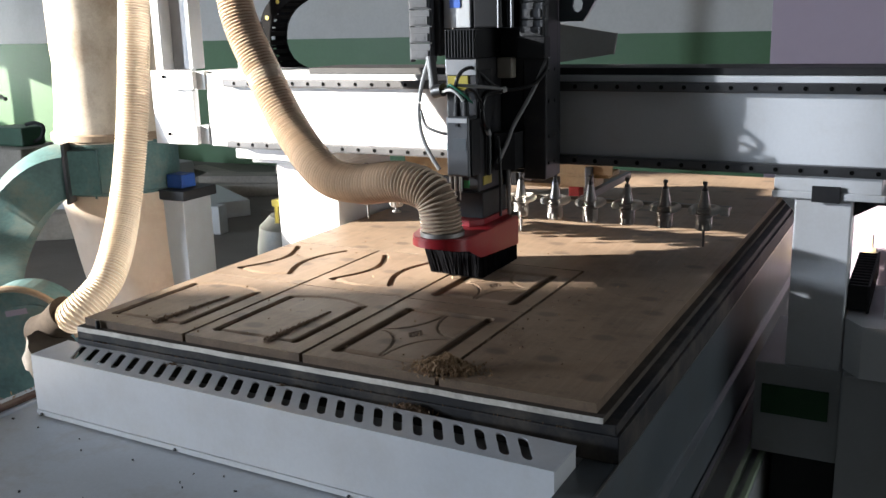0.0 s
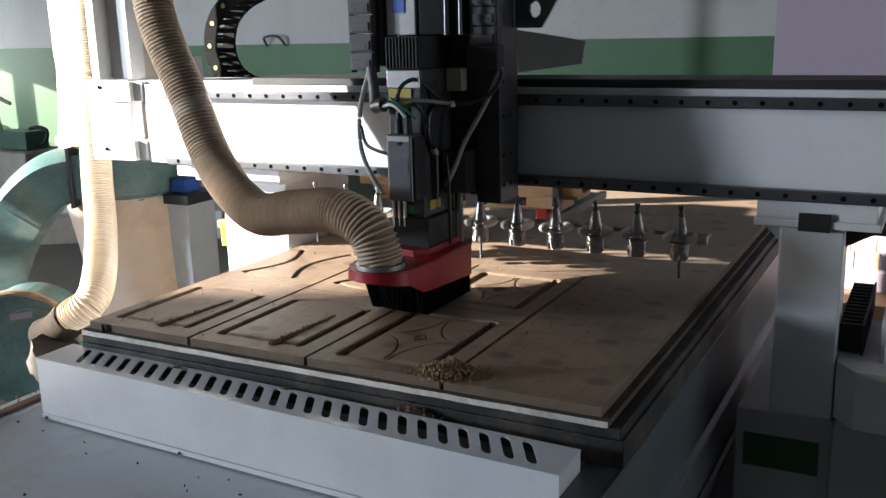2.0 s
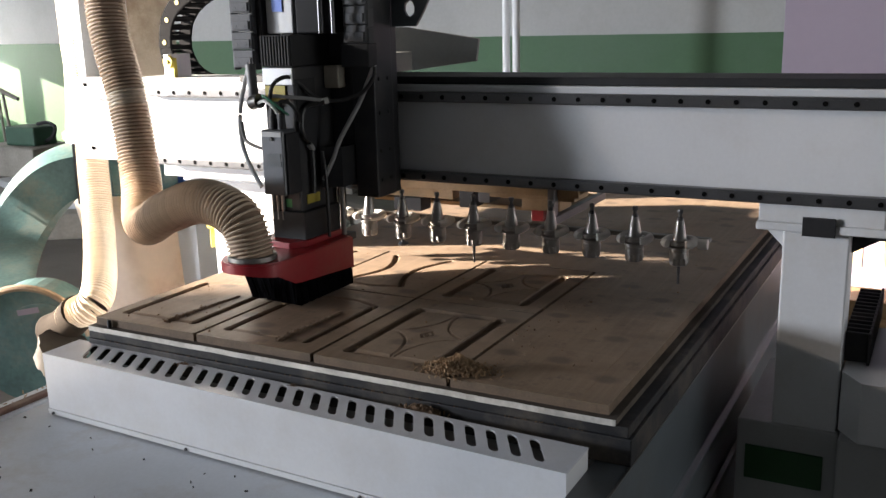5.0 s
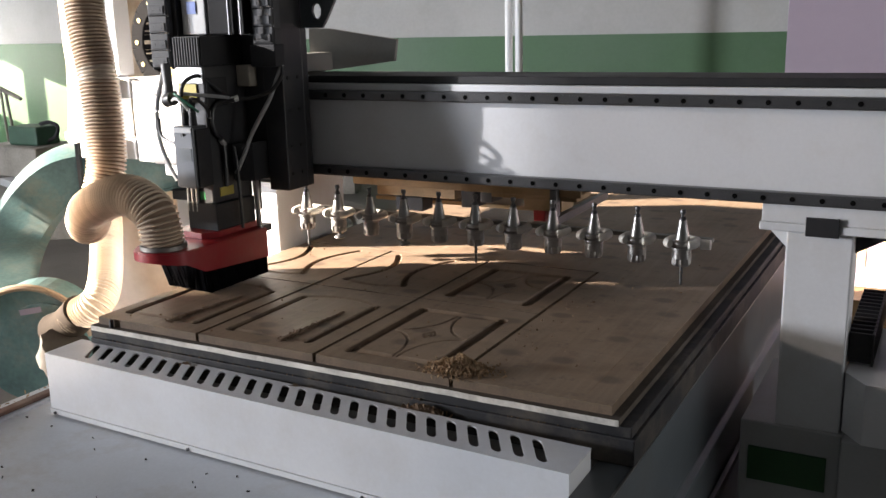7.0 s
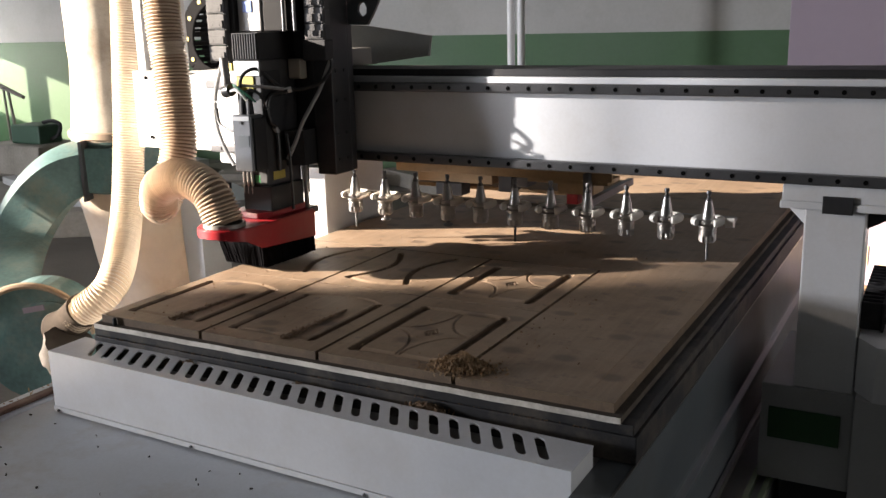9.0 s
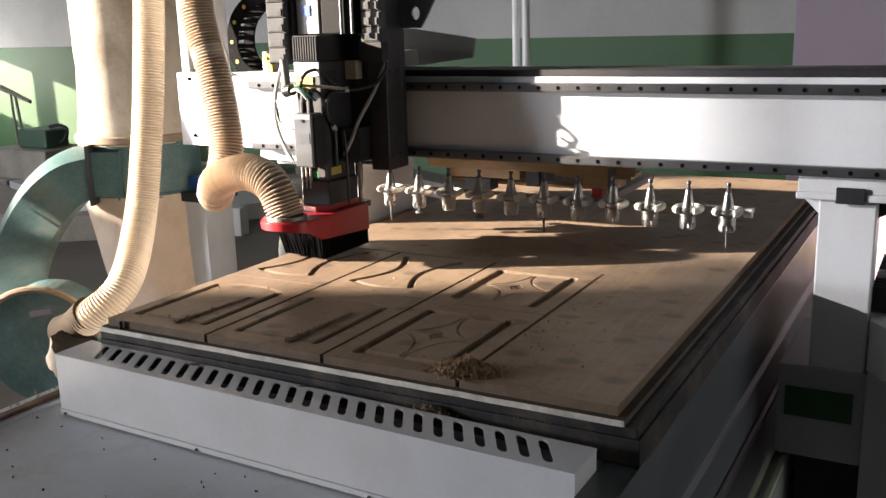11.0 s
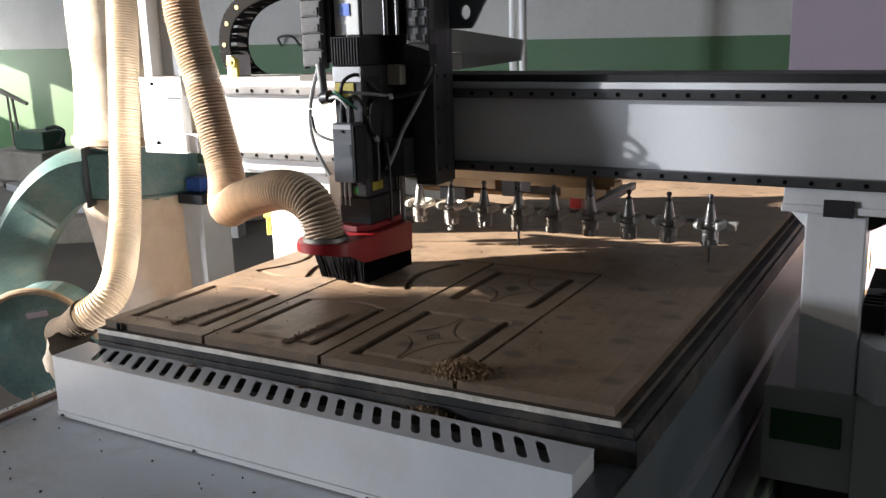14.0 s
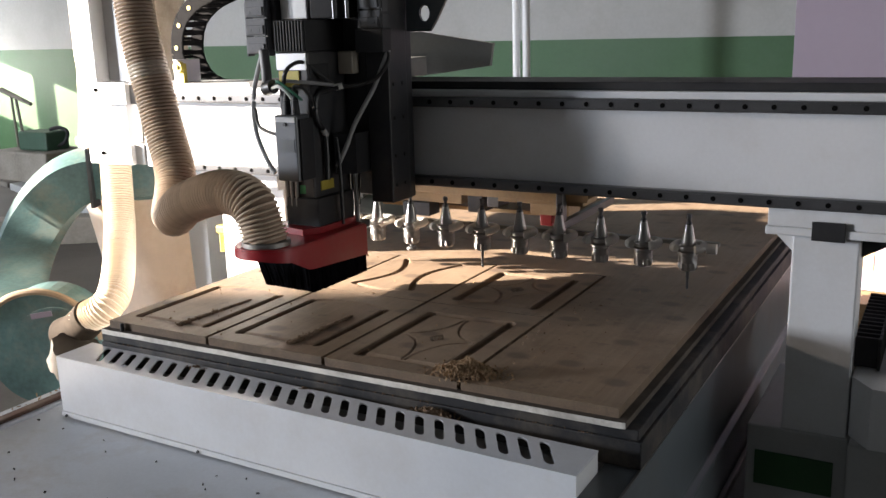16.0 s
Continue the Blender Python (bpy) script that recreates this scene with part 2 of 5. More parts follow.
def tube(bm, pts, r, n=10):
    """A round rod along points."""
    pts = [Vector(p) for p in pts]
    rings = []
    up = Vector((0, 0, 1))
    for i, p in enumerate(pts):
        d = (pts[min(i + 1, len(pts) - 1)] - pts[max(i - 1, 0)]).normalized()
        s = d.cross(up)
        if s.length < 0.1:
            s = d.cross(Vector((0, 1, 0)))
        s.normalize()
        u = s.cross(d)
        rings.append([bm.verts.new(p + r * (cos(2 * pi * k / n) * s + sin(2 * pi * k / n) * u)) for k in range(n)])
    for a, b in zip(rings, rings[1:]):
        for k in range(n):
            bm.faces.new((a[k], a[(k + 1) % n], b[(k + 1) % n], b[k]))
    bm.faces.new(rings[0][::-1])
    bm.faces.new(rings[-1])


def spline(pts, steps=12):
    """Points along a smooth curve through pts."""
    p = [Vector(q) for q in pts]
    p = [2 * p[0] - p[1]] + p + [2 * p[-1] - p[-2]]
    out = []
    for i in range(1, len(p) - 2):
        a, b, c, d = p[i - 1:i + 3]
        for k in range(steps):
            t = k / steps
            out.append(0.5 * (2 * b + (c - a) * t + (2 * a - 5 * b + 4 * c - d) * t * t + (3 * b - a - 3 * c + d) * t ** 3))
    out.append(p[-2])
    return out


def mesh_of(bm, name, mat, smooth=False):
    bmesh.ops.recalc_face_normals(bm, faces=bm.faces[:])
    me = bpy.data.meshes.new(name)
    bm.to_mesh(me)
    bm.free()
    me.materials.append(mat)
    if smooth:
        for p in me.polygons:
            p.use_smooth = True
        me.set_sharp_from_angle(angle=radians(35))
    return me


def part(name, bm, mat, parent=None, label="", smooth=False):
    ob = new(name, mesh_of(bm, name, M[mat], smooth))
    ob.parent = parent
    return tagged(ob, label)


def thing(name, label, category, group="", kind="", at=(0, 0, 0)):
    ob = new(name)
    ob.location = at
    ob.empty_display_size = 0.05
    return tagged(ob, label, category, group, kind)


def solid(name, mat, label, category, *boxes, kind="", bevel=0.0):
    bm = bmesh.new()
    for b in boxes:
        box(bm, *b, bevel)
    return tagged(part(name, bm, mat), label, category, kind=kind)

# ---------------------------------------------------------------- shell
Y_BACK = 7.0
solid("floor", "floor", "worn dusty concrete workshop floor", "floor", (-11, 6, -7.5, 7.3, -0.2, 0), kind="structure")
solid("wall_back_upper", "wall_white", "whitewashed upper wall above a green dado", "wall", (-11, 6, Y_BACK, Y_BACK + 0.3, 1.387, 6), kind="structure")
solid("wall_back_dado", "wall_green", "green painted dado of the workshop wall", "wall", (-11, 6, Y_BACK - 0.004, Y_BACK + 0.3, 0, 1.387), kind="structure")
# openings of the unseen side wall, sized to steer sun and shade
WIN = [(-6.4, -5.05, 1.0, 2.9), (-4.92, -3.06, 3.05, 4.95), (-2.98, -1.0, 3.05, 4.33), (5.0, 6.8, 0.72, 1.55), (-5.8, -4.92, 3.55, 4.95)]


def wall_left():
    """One column of wall for each stretch between the sides of the openings, pierced where openings cross it."""
    bm = bmesh.new()
    ys = sorted({-7.5, 7.3} | {v for w in WIN for v in w[:2]})
    for ya, yb in zip(ys, ys[1:]):
        z = 0
        for y0, y1, z0, z1 in sorted(WIN, key=lambda w: w[2]):
            if y0 <= ya and yb <= y1:
                box(bm, -10.9, -10.6, ya, yb, z, z0)
                z = z1
        box(bm, -10.9, -10.6, ya, yb, z, 6)
    box(bm, -10.78, -10.72, 6.04, 6.2, 0.72, 1.55)
    tagged(part("wall_left", bm, "wall_white"), "unseen whitewashed side wall, its openings placed to shape the sunlight", "wall", kind="structure")


wall_left()


# unseen tinted panes, added only to weaken the sun through these openings
def sun_dimming_pane(name, y0, y1, z0, z1, tint):
    m = bpy.data.materials.new(name)
    m.use_nodes = True
    n, l = m.node_tree.nodes, m.node_tree.links
    n.remove(n["Principled BSDF"])
    clear, film, mix = n.new("ShaderNodeBsdfTransparent"), n.new("ShaderNodeBsdfDiffuse"), n.new("ShaderNodeMixShader")
    clear.inputs["Color"].default_value, film.inputs["Color"].default_value = (*tint, 1), (0.3, 0.29, 0.27, 1)
    mix.inputs[0].default_value = 0.12
    l.new(clear.outputs[0], mix.inputs[1])
    l.new(film.outputs[0], mix.inputs[2])
    l.new(mix.outputs[0], n["Material Output"].inputs["Surface"])
    M[name] = m
    bm = bmesh.new()
    box(bm, -10.762, -10.758, y0, y1, z0, z1)
    tagged(part("sun_dimmer", bm, name), "unseen tinted pane added to dim the sun", "window", kind="structure")


sun_dimming_pane("sun_dimmer_outer", -4.92, -4.801, 4.1, 4.95, (0.44, 0.47, 0.52))
sun_dimming_pane("sun_dimmer_dark", -4.8, -4.711, 4.1, 4.95, (0.2, 0.21, 0.225))
sun_dimming_pane("sun_dimmer_upper", -4.71, -4.58, 4.1, 4.95, (0.7, 0.74, 0.8))
sun_dimming_pane("sun_dimmer_front", -5.8, -4.921, 3.55, 4.95, (0.115, 0.11, 0.105))
sun_dimming_pane("sun_dimmer_low", WIN[3][0], WIN[3][1], WIN[3][2], WIN[3][3], (0.8, 0.84, 0.8))
solid("wall_right", "wall_dark", "unseen dark side wall with a doorway added for a fill lamp", "wall", (6, 6.3, -7.5, 0.2, 0, 6), (6, 6.3, 2.6, 7.3, 0, 6), (6, 6.3, 0.2, 2.6, 2.5, 6), kind="structure")
solid("wall_front", "wall_dark", "unseen end wall, kept dark to bounce little light", "wall", (-11, 6, -7.5, -7.2, 0, 6), kind="structure")
solid("ceiling", "wall_dark", "unseen ceiling, kept dark to bounce little light", "ceiling", (-11, 6, -7.5, 7.3, 6, 6.2), kind="structure")

# ---------------------------------------------------------------- router base
ZB = 0.90          # top of the routed sheet
base = thing("router_base", "white enamelled steel base of a gantry router", "machine base")


def slotted_top(bm, x0, pitch, count, y0, y1, z, xa, xb):
    """A sheet-metal top from xa to xb with a row of round-ended slots cut through it."""
    half, r, n = pitch / 2, 0.0097, 8
    ym = (y0 + y1) / 2
    ya, yb = y0 + 0.017, y1 - 0.011
    t = 0.003
    for k in range(count):
        cx = x0 + k * pitch
        lo, hi = cx - half, cx + half
        ring = [(cx + r * cos(a), ya + r + r * sin(a)) for a in [pi + pi * q / n for q in range(n + 1)]]
        ring += [(cx + r * cos(a), yb - r + r * sin(a)) for a in [pi * q / n for q in range(n + 1)]]
        m = len(ring)
        outer = []
        for px, py in ring:
            dx, dy = px - cx, py - ym
            if abs(dy) * half > abs(dx) * (y1 - ym) * 0.55:
                outer.append((cx + dx / r * half, y0 if dy < 0 else y1))
            else:
                outer.append((lo if dx < 0 else hi, ym + dy / ((yb - ya) / 2) * (y1 - ym)))
        a = [bm.verts.new((x, y, z)) for x, y in ring]
        b = [bm.verts.new((min(hi, max(lo, x)), min(y1, max(y0, y)), z)) for x, y in outer]
        c = [bm.verts.new((x, y, z - t)) for x, y in ring]
        for q in range(m):
            w = (q + 1) % m
            bm.faces.new((a[q], a[w], b[w], b[q]))
            bm.faces.new((a[q], c[q], c[w], a[w]))
    box(bm, xa, x0 - half, y0, y1, z - t, z)
    box(bm, x0 + (count - 0.5) * pitch, xb, y0, y1, z - t, z)
    for v in bm.verts:      # the slots run aslant
        if x0 - half - 0.001 < v.co.x < x0 + (count - 0.5) * pitch + 0.001:
            v.co.x -= 0.58 * (v.co.y - ym)
    bmesh.ops.remove_doubles(bm, verts=bm.verts[:], dist=0.0002)


def skew_cover(bm):
    """Skews the front cover so that its edges fit the camera's view."""
    for v in bm.verts:
        v.co.y -= 0.032 * v.co.x
    return bm


def build_base():
    bm = bmesh.new()
    slotted_top(bm, 0.0338, 0.04204, 27, -0.107, -0.006, 0.838, -0.06, 1.20)
    part("cover_top", skew_cover(bm), "cover", base, "slotted sheet metal")
    bm = bmesh.new()
    box(bm, -0.06, 1.20, -0.110, -0.107, 0.7075, 0.838)
    box(bm, -0.062, 1.202, -0.112, -0.107, 0.695, 0.7065)
    part("front_cover", skew_cover(bm), "white", base)
    for x in (-0.06, 1.197):
        bm = bmesh.new()
        box(bm, x, x + 0.003, -0.107, -0.009, 0.695, 0.835)
        part("end_cover", skew_cover(bm), "white", base)
    bm = bmesh.new()
    cyl(bm, (0, -0.1155, 0), (0, -0.112, 0), 0.0032, n=10)
    me = mesh_of(bm, "screw", M["dark_steel"])
    for x in (-0.045, 0.364, 0.797, 1.18):
        ob = new("screw", me)
        ob.parent, ob.location = base, (x, -0.032 * x, 0.6985)
    bm = bmesh.new()
    box(bm, -0.02, 1.264, -0.012, 2.5, 0.80, 0.850, 0.002)
    box(bm, -0.02, 1.258, -0.009, 2.5, 0.850, 0.870, 0.002)
    part("bed", bm, "bed", base, "black phenolic vacuum bed")
    bm = bmesh.new()
    box(bm, -0.055, 1.195, -0.104, -0.013, 0.775, 0.779)
    part("chip_tray", skew_cover(bm), "tray", base, "grey dusty tray under the slots")
    # right side: a folded steel frame seen along its length
    prof = [(1.20, 0.799), (1.259, 0.799), (1.262, 0.796), (1.262, 0.612), (1.264, 0.606), (1.276, 0.600), (1.278, 0.594), (1.278, 0.47), (1.27, 0.46), (1.20, 0.46)]
    bm = bmesh.new()
    a = [bm.verts.new((x, -0.45, z)) for x, z in prof]
    b = [bm.verts.new((x, 2.5, z)) for x, z in prof]
    bm.faces.new(a)
    bm.faces.new(b[::-1])
    for q in range(len(prof)):
        w = (q + 1) % len(prof)
        bm.faces.new((a[q], b[q], b[w], a[w]))
    part("side_frame", bm, "frame", base, "grey folded steel side frame")
    bm = bmesh.new()
    box(bm, 1.2595, 1.2635, -0.45, 2.5, 0.7965, 0.8, 0.0005)
    part("frame_edge", bm, "steel", base, "bare worn steel edge")
    bm = bmesh.new()
    box(bm, 1.281, 1.293, 0.0, 2.5, 0.475, 0.497, 0.002)
    part("guide_rail", bm, "steel", base)
    bm = bmesh.new()
    box(bm, -0.13, 1.21, -1.35, -0.0125, 0.655, 0.69)
    part("deck", bm, "deck", base, "grey enamelled front deck with dust specks")
    bm = bmesh.new()
    box(bm, -0.21, -0.132, -1.35, 0.30, 0.655, 0.697, 0.004)
    part("deck_edge", bm, "deck", base)
    bm = bmesh.new()
    box(bm, -0.165, -0.14, -1.3, 0.02, 0.6975, 0.708, 0.003)
    part("deck_strip", bm, "stained_strip", base, "brown dusty strip along the deck edge")
    bm = bmesh.new()
    box(bm, -0.05, 1.198, 0.03, 2.48, 0.0, 0.80)
    box(bm, -0.15, 1.15, -1.3, 0.03, 0.0, 0.655)
    part("plinth", bm, "grey", base)
    bm = bmesh.new()
    box(bm, 1.20, 1.36, 0.0, 2.48, 0.0, 0.38, 0.004)
    part("foot_beam", bm, "grey", base)
    for x in (1.312, 1.345):
        bm = bmesh.new()
        box(bm, x, x + 0.012, 0.05, 2.45, 0.381, 0.40)
        part("rack_strip", bm, "pale_green", base)


M["tray"] = material("dusty_tray", (0.3, 0.29, 0.275), 0.7, 0, 0.4, 25, 200, 0.1, dirt=(0.2, 0.15, 0.1), dirt_amount=0.7)
M["stained_strip"] = material("stained_strip", (0.10, 0.05, 0.035), 0.7, 0, 0.3, 12, 120, 0.1, dirt=(0.24, 0.19, 0.14), dirt_amount=0.6)
M["pale_green"] = material("pale_green_paint", (0.42, 0.5, 0.36), 0.5, 0, 0.1, 6, 90, 0.03)
build_base()


def slab(name, mat, label, category, x0, x1, y0, y1, z0, z1, wear=0.004):
    """A board with a worn, slightly wavy rim."""
    bm = bmesh.new()
    n = 260
    pts = []
    for q in range(n):
        pts.append((x0 + (x1 - x0) * q / n, y0 - wear * (0.5 + 0.6 * noise.noise((q * 0.06, 0, 3)) + 0.25 * noise.noise((q * 0.3, 0, 7)))))
    pts.append((x1, y0))
    pts += [(x1, y1), (x0, y1)]
    prism(bm, pts, z0, z1)
    ob = part(name, bm, mat, smooth=True)
    ob.data.materials.append(M["spoil_top"])
    for p in ob.data.polygons:
        if abs(p.normal.z) > 0.9 or p.center.x > x1 - 0.001:
            p.material_index = 1
    return tagged(ob, label, category)


M["spoil_top"] = material("dusty_board_margin", (0.062, 0.049, 0.039), 0.9, 0, 0.3, 14, 200, 0.2, dirt=(0.12, 0.10, 0.08), dirt_amount=0.6)


slab("spoilboard", "spoil", "scuffed pale spoilboard lying on the router bed", "board", -0.012, 1.236, -0.013, 2.5, 0.8703, 0.8817, 0.004)


# ---------------------------------------------------------------- routed sheet
sheet = thing("routed_sheet", "brown fibreboard sheet routed into cabinet door panels", "board")


def near(px, py, path):
    """Distance of grid points from a dense path."""
    out = np.full(px.shape, 9.0)
    for ax, ay in path:
        out = np.minimum(out, (px - ax) ** 2 + (py - ay) ** 2)
    return np.sqrt(out)


def dense(pts, step=0.002, closed=True):
    out = []
    seq = pts + pts[:1] if closed else pts
    for (ax, ay), (bx, by) in zip(seq, seq[1:]):
        n = max(2, int(math.hypot(bx - ax, by - ay) / step))
        out += [(ax + (bx - ax) * k / n, ay + (by - ay) * k / n) for k in range(n)]
    return out


def groove(dist, half, depth, wall=0.4):
    return depth * np.clip((half - dist) / (half * wall), 0, 1)


def arch_door(px, py, w, h):
    xl, xr, yn, yf = 0.041, w - 0.052, 0.056, h - 0.100
    arc = [(xl + (xr - xl) * k / 20, yf + 0.030 * sin(pi * k / 20) ** 0.8) for k in range(21)]
    sides = dense([(xl, yn), (xl, yf)], closed=False) + dense([(xr, yf), (xr, yn)], closed=False)
    ends = dense([(xl, yn), (xr, yn)], closed=False) + dense(arc, closed=False)
    return np.maximum(groove(near(px, py, sides), 0.0098, 0.0105, 0.35), groove(near(px, py, ends), 0.0085, 0.0030, 0.9))


def waist_door(px, py, w, h):
    """Sides that bow inwards, with an arched near end."""
    xl, xr, yn, yf = 0.04, w - 0.085, 0.075, h - 0.04
    side_l = [(xl + 0.048 * sin(pi * k / 16), yn + (yf - yn) * k / 16) for k in range(17)]
    side_r = [(xr - 0.042 * sin(pi * k / 16), yf - (yf - yn) * k / 16) for k in range(17)]
    arc = [(xr - (xr - xl) * k / 16, yn - 0.022 * sin(pi * k / 16)) for k in range(17)]
    sides = dense(side_l, closed=False) + dense(side_r, closed=False)
    return np.maximum(groove(near(px, py, sides), 0.0080, 0.0095, 0.35), groove(near(px, py, dense(arc, closed=False)), 0.0085, 0.0034, 0.9))


def star_door(px, py, w, h):
    xl, xr, yn, yf = 0.050, w - 0.052, 0.052, h - 0.075
    sides = dense([(xl, yn), (xl, yf)], closed=False) + dense([(xr, yf), (xr, yn)], closed=False)
    ends = dense([(xl, yn), (xr, yn)], closed=False) + dense([(xl, yf), (xr, yf)], closed=False)
    d = np.maximum(groove(near(px, py, sides), 0.0128, 0.0105, 0.35), groove(near(px, py, ends), 0.0125, 0.0045, 0.9))
    cx, cy = (xl + xr) / 2, (yn + yf) / 2
    rx, ry = (xr - xl) / 2 - 0.018, (yf - yn) / 2 - 0.016
    thin = []
    for sx in (-1, 1):
        for sy in (-1, 1):
            ox, oy = cx + sx * (rx + 0.004), cy + sy * (ry + 0.006)
            arc = [(ox - sx * rx * cos(a), oy - sy * ry * sin(a)) for a in [pi / 2 * k / 14 for k in range(15)]]
            thin += dense(arc, 0.0015, False)
    for r in (0.006, 0.014):
        thin += dense([(cx - r, cy), (cx, cy - 1.5 * r), (cx + r, cy), (cx, cy + 1.5 * r)], 0.0015)
    return np.maximum(d, groove(near(px, py, thin), 0.0028, 0.0040, 0.5))


def sheet_piece(name, x0, x1, y0, y1, design=None, step=0.0025, label=""):
    w, h = x1 - x0, y1 - y0
    nx = max(2, int(w / step)) if design else 2
    ny = max(2, int(h / step)) if design else 2
    gx, gy = np.meshgrid(np.linspace(0, w, nx), np.linspace(0, h, ny))
    z = np.zeros_like(gx)
    if design:
        z -= design(gx, gy, w, h)
    verts = [(x0 + a, y0 + b, ZB + c) for a, b, c in zip(gx.ravel(), gy.ravel(), z.ravel())]
    faces = []
    for j in range(ny - 1):
        for k in range(nx - 1):
            a = j * nx + k
            faces.append((a, a + 1, a + nx + 1, a + nx))
    rim = list(range(nx)) + [j * nx + nx - 1 for j in range(1, ny)] + [(ny - 1) * nx + k for k in range(nx - 2, -1, -1)] + [j * nx for j in range(ny - 2, 0, -1)]
    low = len(verts)
    verts += [(verts[v][0], verts[v][1], 0.882) for v in rim]
    for q in range(len(rim)):
        w2 = (q + 1) % len(rim)
        faces.append((rim[w2], rim[q], low + q, low + w2))
    faces.append(tuple(low + q for q in range(len(rim)))[::-1])
    me = bpy.data.meshes.new(name)
    me.from_pydata(verts, [], faces)
    me.materials.append(M["mdf"])
    me.materials.append(M["mdf_groove_shade"])
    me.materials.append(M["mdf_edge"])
    zs = [min(verts[v][2] for v in f) for f in faces]
    top = (nx - 1) * (ny - 1)
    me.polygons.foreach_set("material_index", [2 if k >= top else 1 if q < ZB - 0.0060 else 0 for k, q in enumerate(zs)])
    ob = new(name, me)
    ob.parent = sheet
    return tagged(ob, label)


CUT = 0.0042
COLS = [(0.0, 0.297 - CUT), (0.297 + CUT, 0.604 - CUT), (0.604 + CUT, 0.912 - CUT)]
ROWS = [(0.0, 0.424 - 0.0015), (0.424 + 0.0015, 0.812 - CUT)]
for ci, (xa, xb) in enumerate(COLS):
    for ri, (ya, yb) in enumerate(ROWS):
        design = star_door if ci == 2 else (arch_door, waist_door)[ri]
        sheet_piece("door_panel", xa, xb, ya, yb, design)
sheet_piece("blank_strip", 0.912 + CUT, 1.22, 0.0, 0.812)
bm = bmesh.new()
box(bm, 1.1645, 1.1655, 0.03, 2.1, ZB - 0.001, ZB + 0.0002)
part("pencil_line", bm, "mdf_cut", sheet, "thin pencil line")
sheet_piece("blank_end", 0.0, 1.22, 0.812 + 0.0005, 2.44)


def chips(name, label, count, spot, size, mat="chips", seed=3):
    """Loose chips; spot(rng) gives the place of one."""
    rng = random.Random(seed)
    verts, faces = [], []
    for _ in range(count):
        p = Vector(spot(rng))
        e = Euler((rng.uniform(0, 6.3), rng.uniform(0, 6.3), rng.uniform(0, 6.3))).to_matrix()
        s = Vector((rng.uniform(0.5, 1.4), rng.uniform(0.3, 0.8), rng.uniform(0.1, 0.35))) * size
        o = len(verts)
        for dx in (-1, 1):
            for dy in (-1, 1):
                for dz in (-1, 1):
                    verts.append(p + e @ Vector((dx * s.x, dy * s.y, dz * s.z)))
        faces += [(o, o + 1, o + 3, o + 2), (o + 4, o + 6, o + 7, o + 5), (o, o + 4, o + 5, o + 1), (o + 2, o + 3, o + 7, o + 6),
                  (o, o + 2, o + 6, o + 4), (o + 1, o + 5, o + 7, o + 3)]
    me = bpy.data.meshes.new(name)
    me.from_pydata(verts, [], faces)
    me.materials.append(M[mat])
    return tagged(new(name, me), label, "wood chips", kind="stuff")


def heap(cx, cy, z, rx, ry, hgt):
    def spot(rng):
        a, r = rng.uniform(0, 2 * pi), abs(rng.gauss(0, 0.45))
        x, y = r * cos(a), r * sin(a)
        lump = 0.75 + 0.5 * noise.noise((x * 2.3 + cx * 9, y * 2.3, 1.7))
        return (cx + x * rx, cy + y * ry, z + 0.001 + rng.uniform(0, 1) * hgt * max(0, 1 - r) * lump)
    return spot


def along(xa, ya, xb, yb, z, wide):
    def spot(rng):
        k = rng.random()
        taper = 1.25 - k
        return (xa + (xb - xa) * k + rng.gauss(0, wide * taper * 0.5), ya + (yb - ya) * k + rng.gauss(0, 0.004), z + abs(rng.gauss(0, 0.0022 * taper)))
    return spot


M["dark_chips"] = material("dark_shavings", (0.17, 0.11, 0.07), 0.9, 0, 0.4, 60, 400, 0.3)
chips("chip_heap", "heap of brown wood shavings on the routed sheet", 2600, heap(0.908, 0.042, ZB, 0.070, 0.044, 0.037), 0.0027)
chips("chip_heap", "small dark heap of shavings on the bed edge", 300, heap(0.866, -0.024, 0.834, 0.056, 0.014, 0.017), 0.0032, "dark_chips", seed=4)
chips("chip_trail", "ragged trail of shavings beside a routed groove", 620, along(0.180, 0.036, 0.199, 0.257, ZB, 0.008), 0.0022, "dark_chips", 5)
chips("chip_trail", "ragged trail of shavings beside a routed groove", 640, along(0.493, 0.033, 0.502, 0.253, ZB, 0.008), 0.0022, "dark_chips", 6)
chips("loose_chips", "scattered wood specks on the routed sheet", 120, lambda r: (r.uniform(0.02, 1.2), r.uniform(0.01, 1.0), ZB + 0.001), 0.0022, seed=7)
chips("loose_chips", "crumbs of fibreboard beside a cut line", 34, lambda r: (0.925 + abs(r.gauss(0, 0.06)), r.uniform(0.12, 0.6), ZB + 0.0012), 0.0026, "dark_chips", seed=17)
chips("loose_chips", "crumbs lying in the cut between two panels", 260, lambda r: (0.912 + r.gauss(0, 0.0035), r.uniform(0.0, 0.8), ZB - r.uniform(0, 0.006)), 0.0022, "dark_chips", seed=18)
chips("loose_chips", "scattered dark specks on the grey deck", 110, lambda r: (r.uniform(-0.1, 0.9), r.uniform(-0.9, -0.13), 0.6912), 0.003, "cable", seed=8)
chips("loose_chips", "crumbs and dust along the deck edge", 260, lambda r: (-0.178 + r.gauss(0, 0.014), r.uniform(-0.9, 0.2), 0.698), 0.0035, seed=23)
chips("loose_chips", "wood dust specks along the bed edge", 90, lambda r: (r.uniform(0.0, 1.2), r.uniform(-0.0118, -0.0095), 0.8508), 0.0018, "dark_chips", seed=9)

